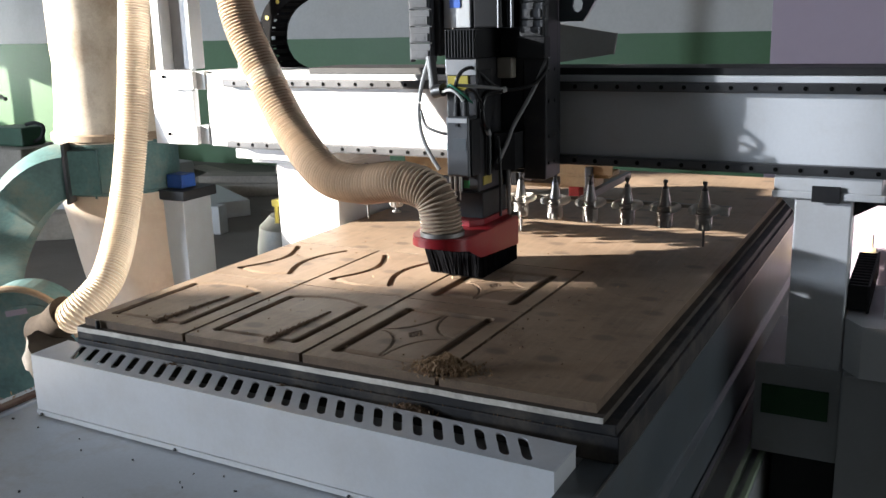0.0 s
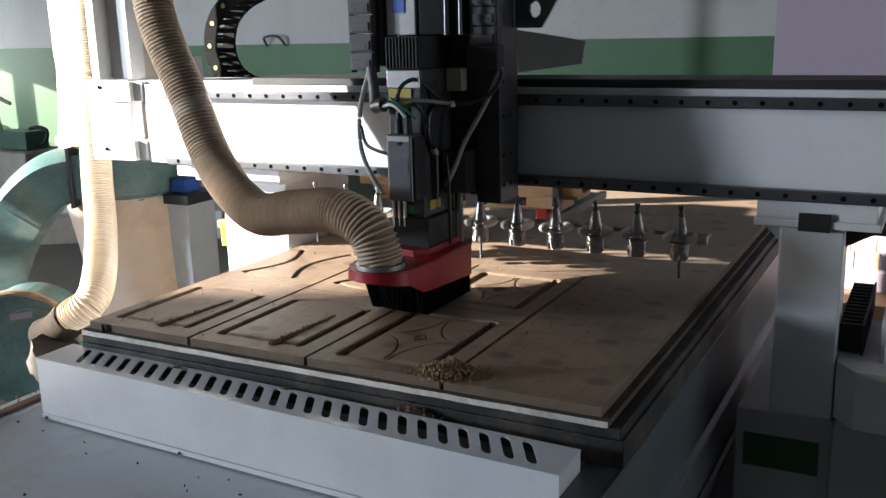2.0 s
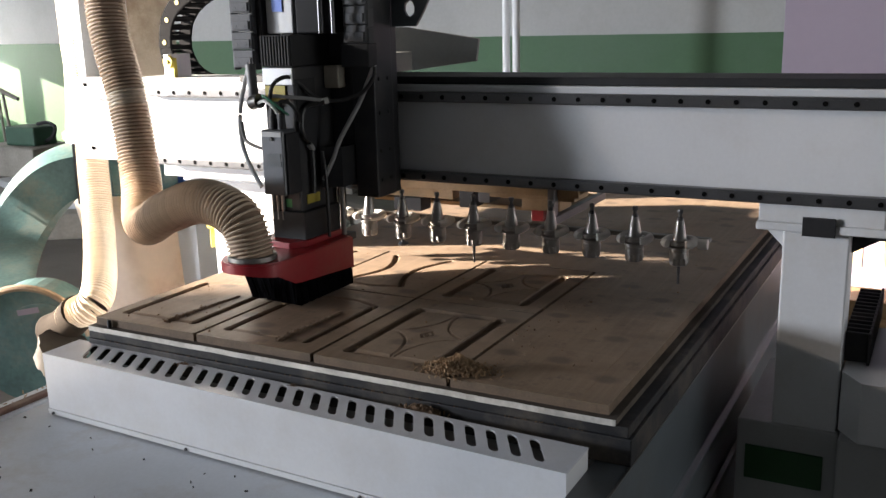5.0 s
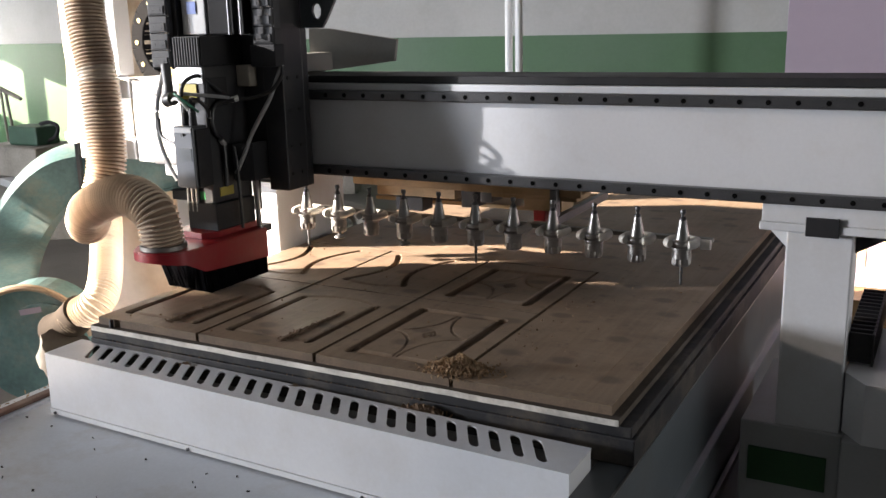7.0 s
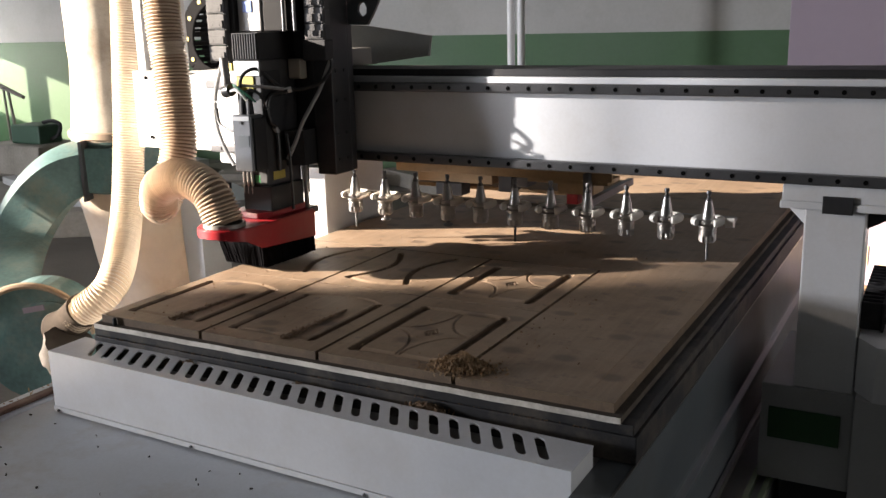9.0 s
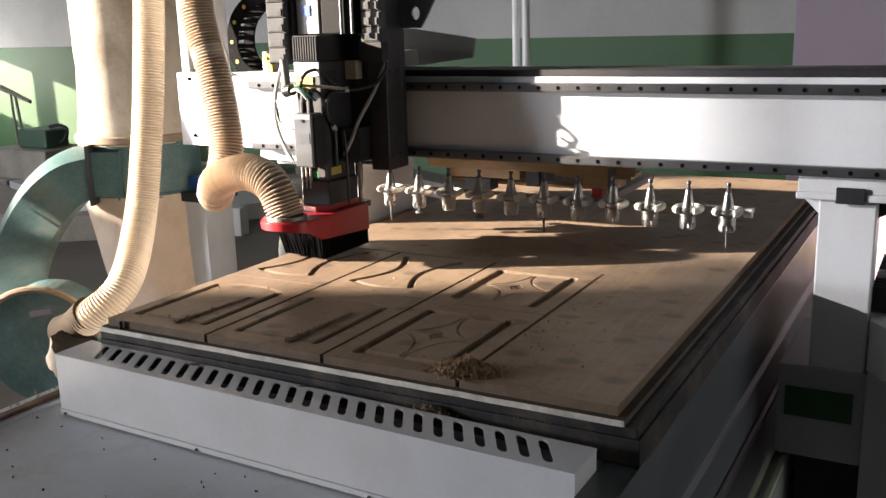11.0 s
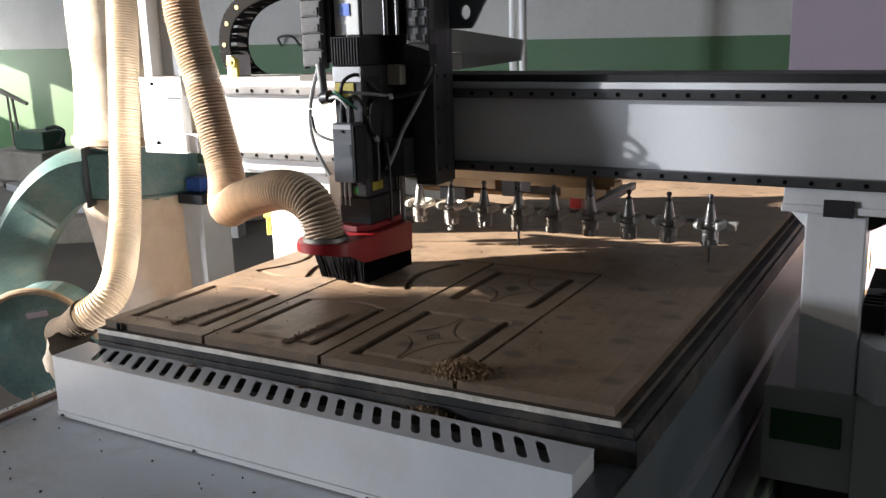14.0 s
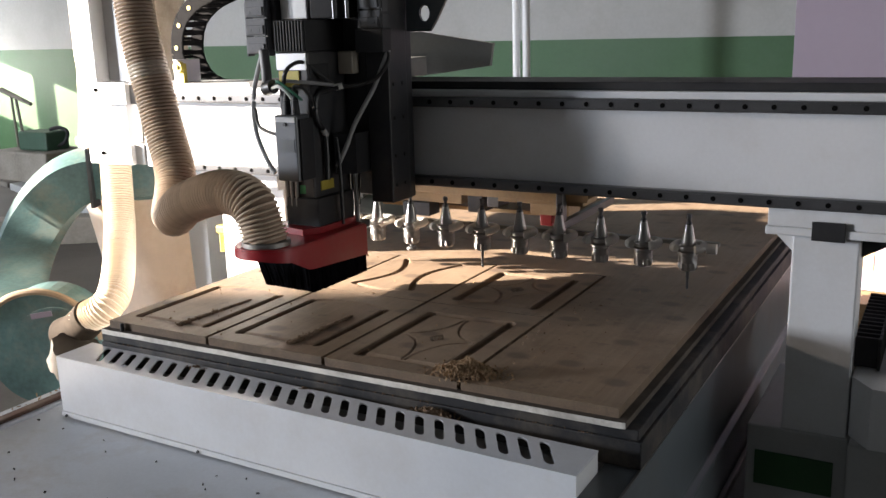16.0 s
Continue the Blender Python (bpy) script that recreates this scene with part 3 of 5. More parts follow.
chips("chip_heap", "few crumbs lying on the black bed edge", 70, heap(0.285, -0.026, 0.834, 0.03, 0.010, 0.009), 0.0028, "dark_chips", seed=25)
chips("chip_heap", "few crumbs lying on the black bed edge", 60, heap(0.575, -0.028, 0.834, 0.035, 0.010, 0.007), 0.0026, "dark_chips", seed=26)
bm = bmesh.new()
lathe(bm, [(0.0048, 0.8818), (0.0048, 0.897), (0.0036, 0.8995), (0.0012, 0.900)], 14, Matrix.Translation((0.047, -0.0065, 0)))
tagged(part("locating_pin", bm, "black", smooth=True), "short black locating pin standing on the spoilboard", "pin")


# ---------------------------------------------------------------- gantry: local y 0 is the beam's front face
gantry = thing("gantry", "white steel gantry beam on two legs with black linear rails", "gantry")


def build_gantry():
    bm = bmesh.new()
    box(bm, -0.455, 1.80, 0.0, 0.22, 1.1525, 1.389, 0.003)
    part("beam", bm, "white", gantry)
    bm = bmesh.new()
    box(bm, -0.05, 1.80, 0.012, 0.20, 1.3895, 1.408, 0.002)
    part("chain_tray", bm, "black", gantry, "black cover strip along the beam top")
    # flush black discs; the shade inside the bolt recesses is put into their colour
    bolt = bmesh.new()
    cyl(bolt, (0, -0.0012, 0), (0, 0.002, 0), 0.0055, n=10)
    cyl(bolt, (0, -0.0016, 0), (0, -0.0011, 0), 0.0028, n=6)
    bolt_me = mesh_of(bolt, "bolt", M["hole"])
    for z, name in ((1.165, "lower_rail"), (1.361, "upper_rail")):
        bm = bmesh.new()
        box(bm, -0.365, 1.80, -0.024, -0.001, z - 0.0125, z + 0.0125, 0.0025)
        box(bm, -0.365, 1.80, -0.0255, -0.023, z - 0.008, z + 0.008, 0.001)
        rail = part(name, bm, "rail", gantry, "dark steel linear rail")
        for k in range(37):
            ob = new("bolt", bolt_me)
            ob.parent, ob.location = rail, (-0.318 + 0.0575 * k, -0.0256, z)
    # right leg with its cap plate
    bm = bmesh.new()
    box(bm, 1.396, 1.528, 0.0, 0.10, 0.48, 1.094, 0.004)
    part("leg", bm, "white", gantry)
    bm = bmesh.new()
    box(bm, 1.342, 1.60, -0.012, 0.25, 1.094, 1.112, 0.003)
    box(bm, 1.346, 1.59, -0.008, 0.25, 1.112, 1.152, 0.002)
    part("cap_plate", bm, "white", gantry)
    bm = bmesh.new()
    box(bm, 1.435, 1.50, -0.0165, -0.0125, 1.088, 1.128, 0.001)
    part("access_cover", bm, "black", gantry, "black access cover on the leg cap")
    bm = bmesh.new()
    for x0, x1, x2, mat in ((1.529, 1.605, 1.529, "black"), (1.395, 1.352, 1.395, "white")):
        wedge = bmesh.new()
        lo = [wedge.verts.new((x, 0.03, z)) for x, z in ((x0, 1.0935), (x1, 1.0935), (x2, 1.05))]
        hi = [wedge.verts.new((x, 0.05, z)) for x, z in ((x0, 1.0935), (x1, 1.0935), (x2, 1.05))]
        wedge.faces.new(lo)
        wedge.faces.new(hi[::-1])
        for q in range(3):
            wedge.faces.new((lo[q], hi[q], hi[(q + 1) % 3], lo[(q + 1) % 3]))
        part("bracket", wedge, mat, gantry)
    box(bm, 1.56, 1.62, 0.02, 0.2, 1.082, 1.0935, 0.001)
    part("bracket_plate", bm, "black", gantry)
    # left leg
    bm = bmesh.new()
    box(bm, -0.275, -0.03, 0.11, 0.45, 0.48, 1.094, 0.004)
    part("leg", bm, "white", gantry)
    bm = bmesh.new()
    box(bm, -0.37, 0.02, 0.02, 0.46, 1.112, 1.152, 0.003)
    box(bm, -0.335, -0.01, 0.06, 0.46, 1.094, 1.112, 0.003)
    part("cap_plate", bm, "white", gantry)
    # beam end: a flat end plate carried on two spacer blocks, with a gap between them
    bm = bmesh.new()
    box(bm, -0.694, -0.515, -0.004, 0.012, 1.153, 1.4, 0.002)
    box(bm, -0.694, -0.682, 0.0125, 0.21, 1.153, 1.4, 0.002)
    part("end_plate", bm, "gloss_white", gantry)
    for x0, x1, z0, z1 in ((-0.605, -0.457, 1.338, 1.397), (-0.583, -0.457, 1.158, 1.219)):
        bm = bmesh.new()
        box(bm, x0, -0.492, -0.022, -0.0045, z0, z1, 0.002)
        box(bm, -0.5145, x1, -0.004, 0.2, z0, z1, 0.002)
        part("spacer_block", bm, "white", gantry)
    for x, z in ((-0.635, 1.379), (-0.63, 1.187)):
        bm = bmesh.new()
        cyl(bm, (x, -0.009, z), (x, -0.0045, z), 0.006, n=12)
        cyl(bm, (x, -0.011, z), (x, -0.0092, z), 0.003, n=6)
        part("bracket_bolt", bm, "hole", gantry)
    # unseen box added behind the beam to shade the sheet there
    bm = bmesh.new()
    box(bm, -0.60, -0.38, 0.225, 0.46, 1.14, 1.325, 0.006)
    part("shadow_box", bm, "white", gantry)
    # upright posts that carry the hose arm
    for x0, x1, d0 in ((-0.69, -0.655, 0.02), (-0.60, -0.56, 0.06)):
        bm = bmesh.new()
        box(bm, x0, x1, d0, d0 + 0.06, 1.4003, 2.5, 0.003)
        part("post", bm, "white", gantry)
    bm = bmesh.new()
    box(bm, -0.653, -0.601, 0.07, 0.075, 1.4005, 2.5)
    part("post_web", bm, "grey", gantry)
    bm = bmesh.new()
    box(bm, -0.69, -0.56, -0.35, 0.11, 2.5, 2.56, 0.004)
    part("hose_arm", bm, "white", gantry)
    # right foot and covers
    bm = bmesh.new()
    box(bm, 1.325, 1.535, -0.008, 0.42, 0.41, 0.66, 0.004)
    part("foot_block", bm, "grey", gantry, "grey steel foot of the gantry leg")
    # black block put where only shade lies below the foot
    bm = bmesh.new()
    box(bm, 1.375, 1.534, 0.01, 0.42, 0.06, 0.409, 0.004)
    part("foot_shade_block", bm, "black", gantry, "black block added for the shade under the gantry foot")
    bm = bmesh.new()
    box(bm, 1.345, 1.508, -0.013, -0.0085, 0.522, 0.602, 0.001)
    part("foot_plate", bm, "green_plate", gantry, "dark green plate")
    bm = bmesh.new()
    prism(bm, [(1.532, 0.0), (1.575, -0.06), (1.86, -0.06), (1.86, 0.34), (1.532, 0.34)], 0.668, 0.80)
    part("chain_cover", bm, "white", gantry)
    bm = bmesh.new()
    box(bm, 1.537, 1.86, -0.05, 0.34, 0.12, 0.667, 0.004)
    part("drive_cover", bm, "grey", gantry)
    link = bmesh.new()
    box(link, -0.024, 0.024, -0.0045, 0.0045, -0.033, 0.033, 0.002)
    box(link, 0.024, 0.030, -0.014, 0.014, -0.036, 0.036, 0.002)
    link_me = mesh_of(link, "chain_link", M["black"])
    for k in range(13):
        ob = new("chain_link", link_me)
        ob.parent, ob.location = gantry, (1.55, 0.06 + 0.03 * k, 0.838)
    bm = bmesh.new()
    box(bm, 1.615, 1.625, 0.02, 0.42, 0.80, 0.90)
    part("chain_guard", bm, "white", gantry)
    # yellow valve on the left leg
    bm = bmesh.new()
    box(bm, -0.325, -0.277, 0.13, 0.16, 0.93, 0.955, 0.004)
    cyl(bm, (-0.315, 0.145, 0.87), (-0.315, 0.145, 0.93), 0.008, n=10)
    part("valve", bm, "yellow", gantry, "yellow valve handle")
    # tool rack under the beam
    bm = bmesh.new()
    box(bm, 0.06, 1.225, 0.092, 0.112, 1.03, 1.04, 0.002)
    part("rack_bar", bm, "dull_steel", gantry)
    fork = bmesh.new()
    arm = [(0.021, -0.024, 0), (0.029, -0.018, 0), (0.032, 0.002, 0), (0.029, 0.024, 0), (0.016, 0.036, 0)]
    tube(fork, spline(arm + [(0.0, 0.038, 0)] + [(-x, y, z) for x, y, z in arm[::-1]], 4), 0.0095, 10)
    fork_me = mesh_of(fork, "tool_fork", M["fork"])
    for k in range(11):
        ob = new("tool_fork", fork_me)
        ob.parent, ob.location = gantry, (0.121 + 0.1045 * k, 0.05, 1.037)
    bm = bmesh.new()
    cyl(bm, (1.207, 0.06, 1.034), (1.228, 0.06, 1.034), 0.012, n=14)
    part("rack_sensor", bm, "fork", gantry)
    # timber packing and pneumatics hung behind the beam
    for name, mat, x0, x1, d0, d1, z0, z1 in (
            ("packing_board", "wood", 0.60, 0.845, 0.235, 0.34, 1.073, 1.087), ("packing_block", "wood", 0.68, 0.79, 0.27, 0.36, 1.037, 1.0725),
            ("valve_block", "red", 0.70, 0.735, 0.29, 0.33, 1.003, 1.0365), ("packing_board", "wood", 0.20, 0.46, 0.29, 0.40, 1.046, 1.094),
            ("cylinder_block", "anthracite", 0.27, 0.36, 0.28, 0.34, 1.006, 1.0455), ("cylinder_block", "anthracite", 0.49, 0.535, 0.27, 0.34, 1.03, 1.109),
            ("cylinder_block", "dark_steel", 0.555, 0.59, 0.26, 0.33, 1.05, 1.109), ("tray_board", "wood", 0.15, 0.78, 0.36, 0.62, 1.015, 1.027),
            ("tray_edge", "dark_steel", 0.781, 0.80, 0.20, 0.62, 1.012, 1.034), ("tray_hanger", "dark_steel", 0.781, 0.80, 0.205, 0.235, 1.035, 1.109),
            ("rear_board", "wood", 0.16, 0.86, 0.225, 0.232, 1.085, 1.15)):
        bm = bmesh.new()
        box(bm, x0, x1, d0, d1, z0, z1, 0.002)
        part(name, bm, mat, gantry)
    bm = bmesh.new()
    box(bm, 0.15, 0.86, 0.234, 0.62, 1.1105, 1.15)
    part("rear_shelf", bm, "anthracite", gantry)
    for x in (0.47, 0.76):
        bm = bmesh.new()
        cyl(bm, (x, 0.26, 1.10), (x + 0.14, 0.36, 1.122), 0.008, n=10)
        part("air_pipe", bm, "steel", gantry)


M["dull_steel"] = material("dull_steel", (0.24, 0.232, 0.22), 0.5, 0.8, 0.2, 12, 150, 0.05, dirt=(0.15, 0.12, 0.09), dirt_amount=0.6)
M["alu"] = material("aluminium", (0.55, 0.55, 0.56), 0.35, 0.9, 0.08, 10, 200, 0.02)
M["gloss_white"] = material("gloss_white_enamel", (0.72, 0.735, 0.76), 0.13, 0, 0.04, 3, 120, 0.0)
M["fork"] = material("pale_fork_plastic", (0.62, 0.6, 0.56), 0.45, 0, 0.1, 20, 200, 0.03)
build_gantry()

# ---------------------------------------------------------------- tool holders
HOLDERS = []


def tool_holder(cutter):
    t = thing("tool_holder", "steel taper tool holder hanging in a rack fork", "tool holder", "tool holders in the rack")
    bm = bmesh.new()
    lathe(bm, [(0.0, 0.072), (0.0055, 0.072), (0.0065, 0.068), (0.0065, 0.064), (0.0042, 0.061), (0.0042, 0.055), (0.0075, 0.052), (0.0075, 0.047)], 18)
    part("pull_stud", bm, "dark_steel", t, "dark pull stud", True)
    bm = bmesh.new()
    lathe(bm, [(0.0078, 0.047), (0.0085, 0.047), (0.0165, 0.004), (0.0165, 0.0)], 24)
    part("taper", bm, "steel", t, "", True)
    bm = bmesh.new()
    lathe(bm, [(0.0225, 0.001), (0.024, -0.001), (0.024, -0.006), (0.019, -0.0085), (0.019, -0.0115), (0.024, -0.014), (0.024, -0.019), (0.021, -0.021), (0.021, -0.026)], 28)
    part("flange", bm, "steel", t, "", True)
    bm = bmesh.new()
    lathe(bm, [(0.0205, -0.026), (0.0215, -0.028), (0.0215, -0.039), (0.0215, -0.041), (0.0215, -0.052), (0.018, -0.0575), (0.010, -0.0575)], 32)
    for v in bm.verts:
        if -0.053 < v.co.z < -0.04 and int(round(atan2(v.co.y, v.co.x) / (2 * pi) * 32)) % 4 < 2:
            v.co.x *= 0.84
            v.co.y *= 0.84
    part("collet_nut", bm, "steel", t)
    if cutter == "bit":
        bm = bmesh.new()
        lathe(bm, [(0.0038, -0.056), (0.0038, -0.078), (0.003, -0.079), (0.003, -0.102), (0.001, -0.104)], 12)
        part("cutter", bm, "dark_steel", t)
    elif cutter == "disc":
        bm = bmesh.new()
        lathe(bm, [(0.005, -0.056), (0.005, -0.066), (0.012, -0.068), (0.015, -0.073), (0.012, -0.076), (0.004, -0.077)], 16)
        part("cutter", bm, "dark_steel", t)
    return t


KINDS = ["bit", "disc", "none", "disc", "none", "bit", "none", "none", "none", "none", "bit"]
MODELS = {}
for k, kind in enumerate(KINDS):
    if kind in MODELS:
        ob = copy_thing(MODELS[kind], pose(0.121 + 0.1045 * k, 0, 0))
    else:
        ob = MODELS[kind] = tool_holder(kind)
    HOLDERS.append((ob, 0.121 + 0.1045 * k, 35 * k))

# ---------------------------------------------------------------- carriage on the beam, and the spindle head that slides on it
carriage = thing("cross_carriage", "dark steel carriage plate riding on the gantry beam", "carriage")
head = thing("spindle_head", "black router spindle with red dust shoe and brush skirt", "spindle")


def build_carriage():
    bm = bmesh.new()
    box(bm, -0.13, 0.18, -0.062, -0.034, 1.128, 1.95, 0.004)
    part("plate", bm, "plate_grey", carriage)
    for z in (1.165, 1.361):
        for x in (-0.10, 0.11):
            bm = bmesh.new()
            box(bm, x, x + 0.06, -0.034, -0.0265, z - 0.022, z + 0.022)
            part("bearing_block", bm, "dark_steel", carriage)
    for x in (0.02, 0.115):
        bm = bmesh.new()
        box(bm, x - 0.01, x + 0.01, -0.078, -0.062, 1.42, 1.95, 0.002)
        part("vertical_rail", bm, "rail", carriage)
    bm = bmesh.new()
    box(bm, 0.12, 0.182, -0.145, -0.062, 1.128, 1.95, 0.003)
    part("side_cheek", bm, "plate_grey", carriage)
    bolt = bmesh.new()
    cyl(bolt, (0.1815, 0, 0), (0.185, 0, 0), 0.005, n=10)
    me = mesh_of(bolt, "bolt", M["cable"])
    for y in (-0.125, -0.085):
        for z in (1.17, 1.24, 1.33, 1.41):
            ob = new("bolt", me)
            ob.parent, ob.location = carriage, (0, y, z)
    bm = bmesh.new()
    outer = [(0.185, 1.529), (0.25, 1.529), (0.268, 1.555), (0.29, 1.593), (0.33, 1.66), (0.33, 1.95), (0.25, 1.95), (0.185, 1.95)]
    hole = [(0.235 + 0.0145 * cos(q * pi / 4 - 2.2), 1.570 + 0.019 * sin(q * pi / 4 - 2.2)) for q in range(8)]
    for d in (-0.062, -0.054):
        a = [bm.verts.new((x, d, z)) for x, z in outer]
        b = [bm.verts.new((x, d, z)) for x, z in hole]
        for q in range(8):
            bm.faces.new((a[q], a[(q + 1) % 8], b[(q + 1) % 8], b[q]))
    vs = bm.verts[:]
    for q in range(8):
        for o in (0, 8):
            bm.faces.new((vs[o + q], vs[o + (q + 1) % 8], vs[o + 16 + (q + 1) % 8], vs[o + 16 + q]))
    part("gusset", bm, "frame", carriage, "dark steel gusset plate")
    # arm behind the beam that takes the cable chain
    bm = bmesh.new()
    a = [(-0.02, 1.527), (0.028, 1.526), (0.207, 1.49), (0.199, 1.429), (-0.02, 1.40)]
    # slanted along the sun's direction so that the visible face stays dark
    lo = [bm.verts.new((x, 0.26 + 0.5 * x, z)) for x, z in a]
    hi = [bm.verts.new((x, 0.272 + 0.5 * x, z)) for x, z in a]
    bm.faces.new(lo)
    bm.faces.new(hi[::-1])
    for q in range(5):
        bm.faces.new((lo[q], hi[q], hi[(q + 1) % 5], lo[(q + 1) % 5]))
    box(bm, 0.0, 0.06, -0.034, 0.249, 1.41, 1.46, 0.003)
    part("chain_arm", bm, "arm_grey", carriage)


def build_head():
    bm = bmesh.new()
    box(bm, -0.09, 0.115, -0.135, -0.08, 1.152, 1.95, 0.004)
    part("slide_plate", bm, "plate_grey", head)
    bm = bmesh.new()
    box(bm, -0.032, 0.055, -0.285, -0.137, 1.10, 1.4465, 0.004)
    part("spindle_body", bm, "plate_grey", head, "dark grey square spindle body")
    bm = bmesh.new()
    box(bm, -0.031, 0.053, -0.2895, -0.2855, 1.406, 1.444, 0.001)
    part("motor_cap", bm, "alu", head)
    bm = bmesh.new()
    box(bm, -0.033, 0.052, -0.285, -0.125, 1.447, 1.517, 0.002)
    fan_body = part("fan_cover", bm, "black", head, "black ribbed fan cover")
    fin = bmesh.new()
    box(fin, -0.0015, 0.0015, -0.007, 0.0, -0.033, 0.033)
    fin_me = mesh_of(fin, "fin", M["black"])
    for k in range(10):
        ob = new("fin", fin_me)
        ob.parent, ob.location = fan_body, (-0.028 + 0.0084 * k, -0.285, 1.482)
    bm = bmesh.new()
    box(bm, -0.08, -0.002, -0.20, -0.15, 1.52, 1.64, 0.003)
    part("junction_box", bm, "grey", head, "pale grey junction box")
    bm = bmesh.new()
    box(bm, -0.06, -0.03, -0.2025, -0.2005, 1.57, 1.60)
    part("sticker", bm, "blue", head, "small blue sticker")
    bm = bmesh.new()
    box(bm, 0.006, 0.105, -0.20, -0.136, 1.519, 1.95, 0.004)
    part("lift_column", bm, "column_black", head)
    for x in (0.08, 0.116):
        bm = bmesh.new()
        cyl(bm, (x, -0.207, 1.5185), (x, -0.207, 1.95), 0.0045, n=12)
        part("guide_rod", bm, "dark_steel", head)
    # servo at the front
    bm = bmesh.new()
    box(bm, -0.006, 0.056, -0.342, -0.29, 1.158, 1.308, 0.004)
    servo = part("servo_drive", bm, "servo", head, "grey metal box with cable sockets")
    bm = bmesh.new()
    box(bm, 0.056, 0.062, -0.335, -0.286, 1.16, 1.30, 0.002)
    part("side_cover", bm, "black", servo)
    bm = bmesh.new()
    box(bm, -0.002, 0.052, -0.3435, -0.3415, 1.293, 1.304)
    part("top_strip", bm, "grey", servo)
    bm = bmesh.new()
    cyl(bm, (0.025, -0.346, 1.288), (0.025, -0.342, 1.288), 0.004, n=10)
    part("socket", bm, "cable", servo)
    bm = bmesh.new()
    box(bm, -0.0085, -0.0055, -0.335, -0.315, 1.222, 1.24)
    part("indicator", bm, "teal_bright", servo, "small teal indicator")
    bm = bmesh.new()
    box(bm, 0.012, 0.048, -0.3432, -0.3415, 1.225, 1.255)
    part("rating_plate", bm, "frame", servo)
    for x in (0.012, 0.036):
        bm = bmesh.new()
        cyl(bm, (x, -0.315, 1.308), (x, -0.315, 1.34), 0.010, 0.008, n=14)
        cyl(bm, (x, -0.315, 1.34), (x, -0.312, 1.362), 0.007, n=12)
        part("plug", bm, "black", head)
    bm = bmesh.new()
    box(bm, -0.026, 0.030, -0.2885, -0.2858, 1.368, 1.404)
    part("warning_label", bm, "yellow", head, "yellow warning label")
    bm = bmesh.new()
    box(bm, 0.0555, 0.0585, -0.282, -0.21, 1.348, 1.418, 0.001)
    part("terminal_cover", bm, "black", head)
    bm = bmesh.new()
    box(bm, 0.056, 0.098, -0.17, -0.1385, 1.391, 1.444, 0.004)
    part("solenoid", bm, "brass", head, "tan solenoid block")
    # neck, nose and fittings
    bm = bmesh.new()
    box(bm, -0.028, 0.05, -0.282, -0.17, 1.096, 1.152, 0.003)
    part("neck", bm, "anthracite", head)
    for x in (-0.022, -0.008, 0.006):
        bm = bmesh.new()
        cyl(bm, (x, -0.29, 1.09), (x, -0.29, 1.156), 0.0045, n=10)
        part("air_fitting", bm, "steel", head)
    bm = bmesh.new()
    box(bm, 0.012, 0.028, -0.2855, -0.283, 1.12, 1.14)
    part("lamp_lens", bm, "green_lens", head, "small green lens")
    bm = bmesh.new()
    box(bm, 0.0552, 0.0572, -0.262, -0.212, 1.126, 1.148)
    part("warning_label", bm, "yellow", head)
    bm = bmesh.new()
    box(bm, -0.026, 0.07, -0.294, -0.15, 1.03, 1.112, 0.003)
    part("spindle_nose", bm, "black", head)
    # dust shoe: one tray whose rim drops from the lobe under the hose to the skirt round the spindle
    rim = [(-0.064, -0.155, 0.985), (-0.064, -0.355, 1.002), (-0.062, -0.385, 1.008)]
    rim += [(0.026 + 0.077 * cos(a), -0.430 + 0.074 * sin(a), 1.009 - 0.012 * max(0, (a - 5.0) / 1.1)) for a in [pi + 0.25 + (pi - 0.45) * k / 14 for k in range(15)]]
    rim += [(0.106, -0.392, 0.970), (0.107, -0.37, 0.967), (0.107, -0.155, 0.953)]
    bm = bmesh.new()
    lo = [bm.verts.new((x, y, z)) for x, y, z in rim]
    hi = [bm.verts.new((x, y, 1.031)) for x, y, z in rim]
    under = [bm.verts.new((0.02 + (x - 0.02) * 0.9, -0.27 + (y + 0.27) * 0.9, z + 0.006)) for x, y, z in rim]
    bm.faces.new(hi)
    bm.faces.new(under[::-1])
    for q in range(len(rim)):
        w = (q + 1) % len(rim)
        bm.faces.new((lo[q], lo[w], hi[w], hi[q]))
        bm.faces.new((lo[w], lo[q], under[q], under[w]))
    top = set(hi)
    bmesh.ops.bevel(bm, geom=[e for e in bm.edges if e.verts[0] in top and e.verts[1] in top], offset=0.003, segments=2, affect="EDGES")
    shoe = part("dust_shoe", bm, "red", head, "red painted dust shoe", True)
    bm = bmesh.new()
    prism(bm, [(-0.048, -0.155), (-0.052, -0.29), (-0.03, -0.325), (0.05, -0.335), (0.076, -0.30), (0.076, -0.155)], 1.0315, 1.046)
    part("shoe_collar", bm, "red", shoe)
    bm = bmesh.new()
    ring = dense([(-0.060, -0.160), (-0.062, -0.372), (0.103, -0.382), (0.104, -0.160)], 0.0012)
    rng = random.Random(11)
    for x, y in ring:
        x, y = x + rng.uniform(-0.001, 0.001), y + rng.uniform(-0.001, 0.001)
        tilt = (rng.uniform(-0.003, 0.003), rng.uniform(-0.003, 0.003))
        a = rng.uniform(0, pi)
        w = 0.0022
        top = [bm.verts.new((x + w * cos(a + q), y + w * sin(a + q), 0.985)) for q in (0, 2.1, 4.2)]
        flare = (-0.006 if x > 0.02 else 0.012, 0.006 if y > -0.2 else 0.018)
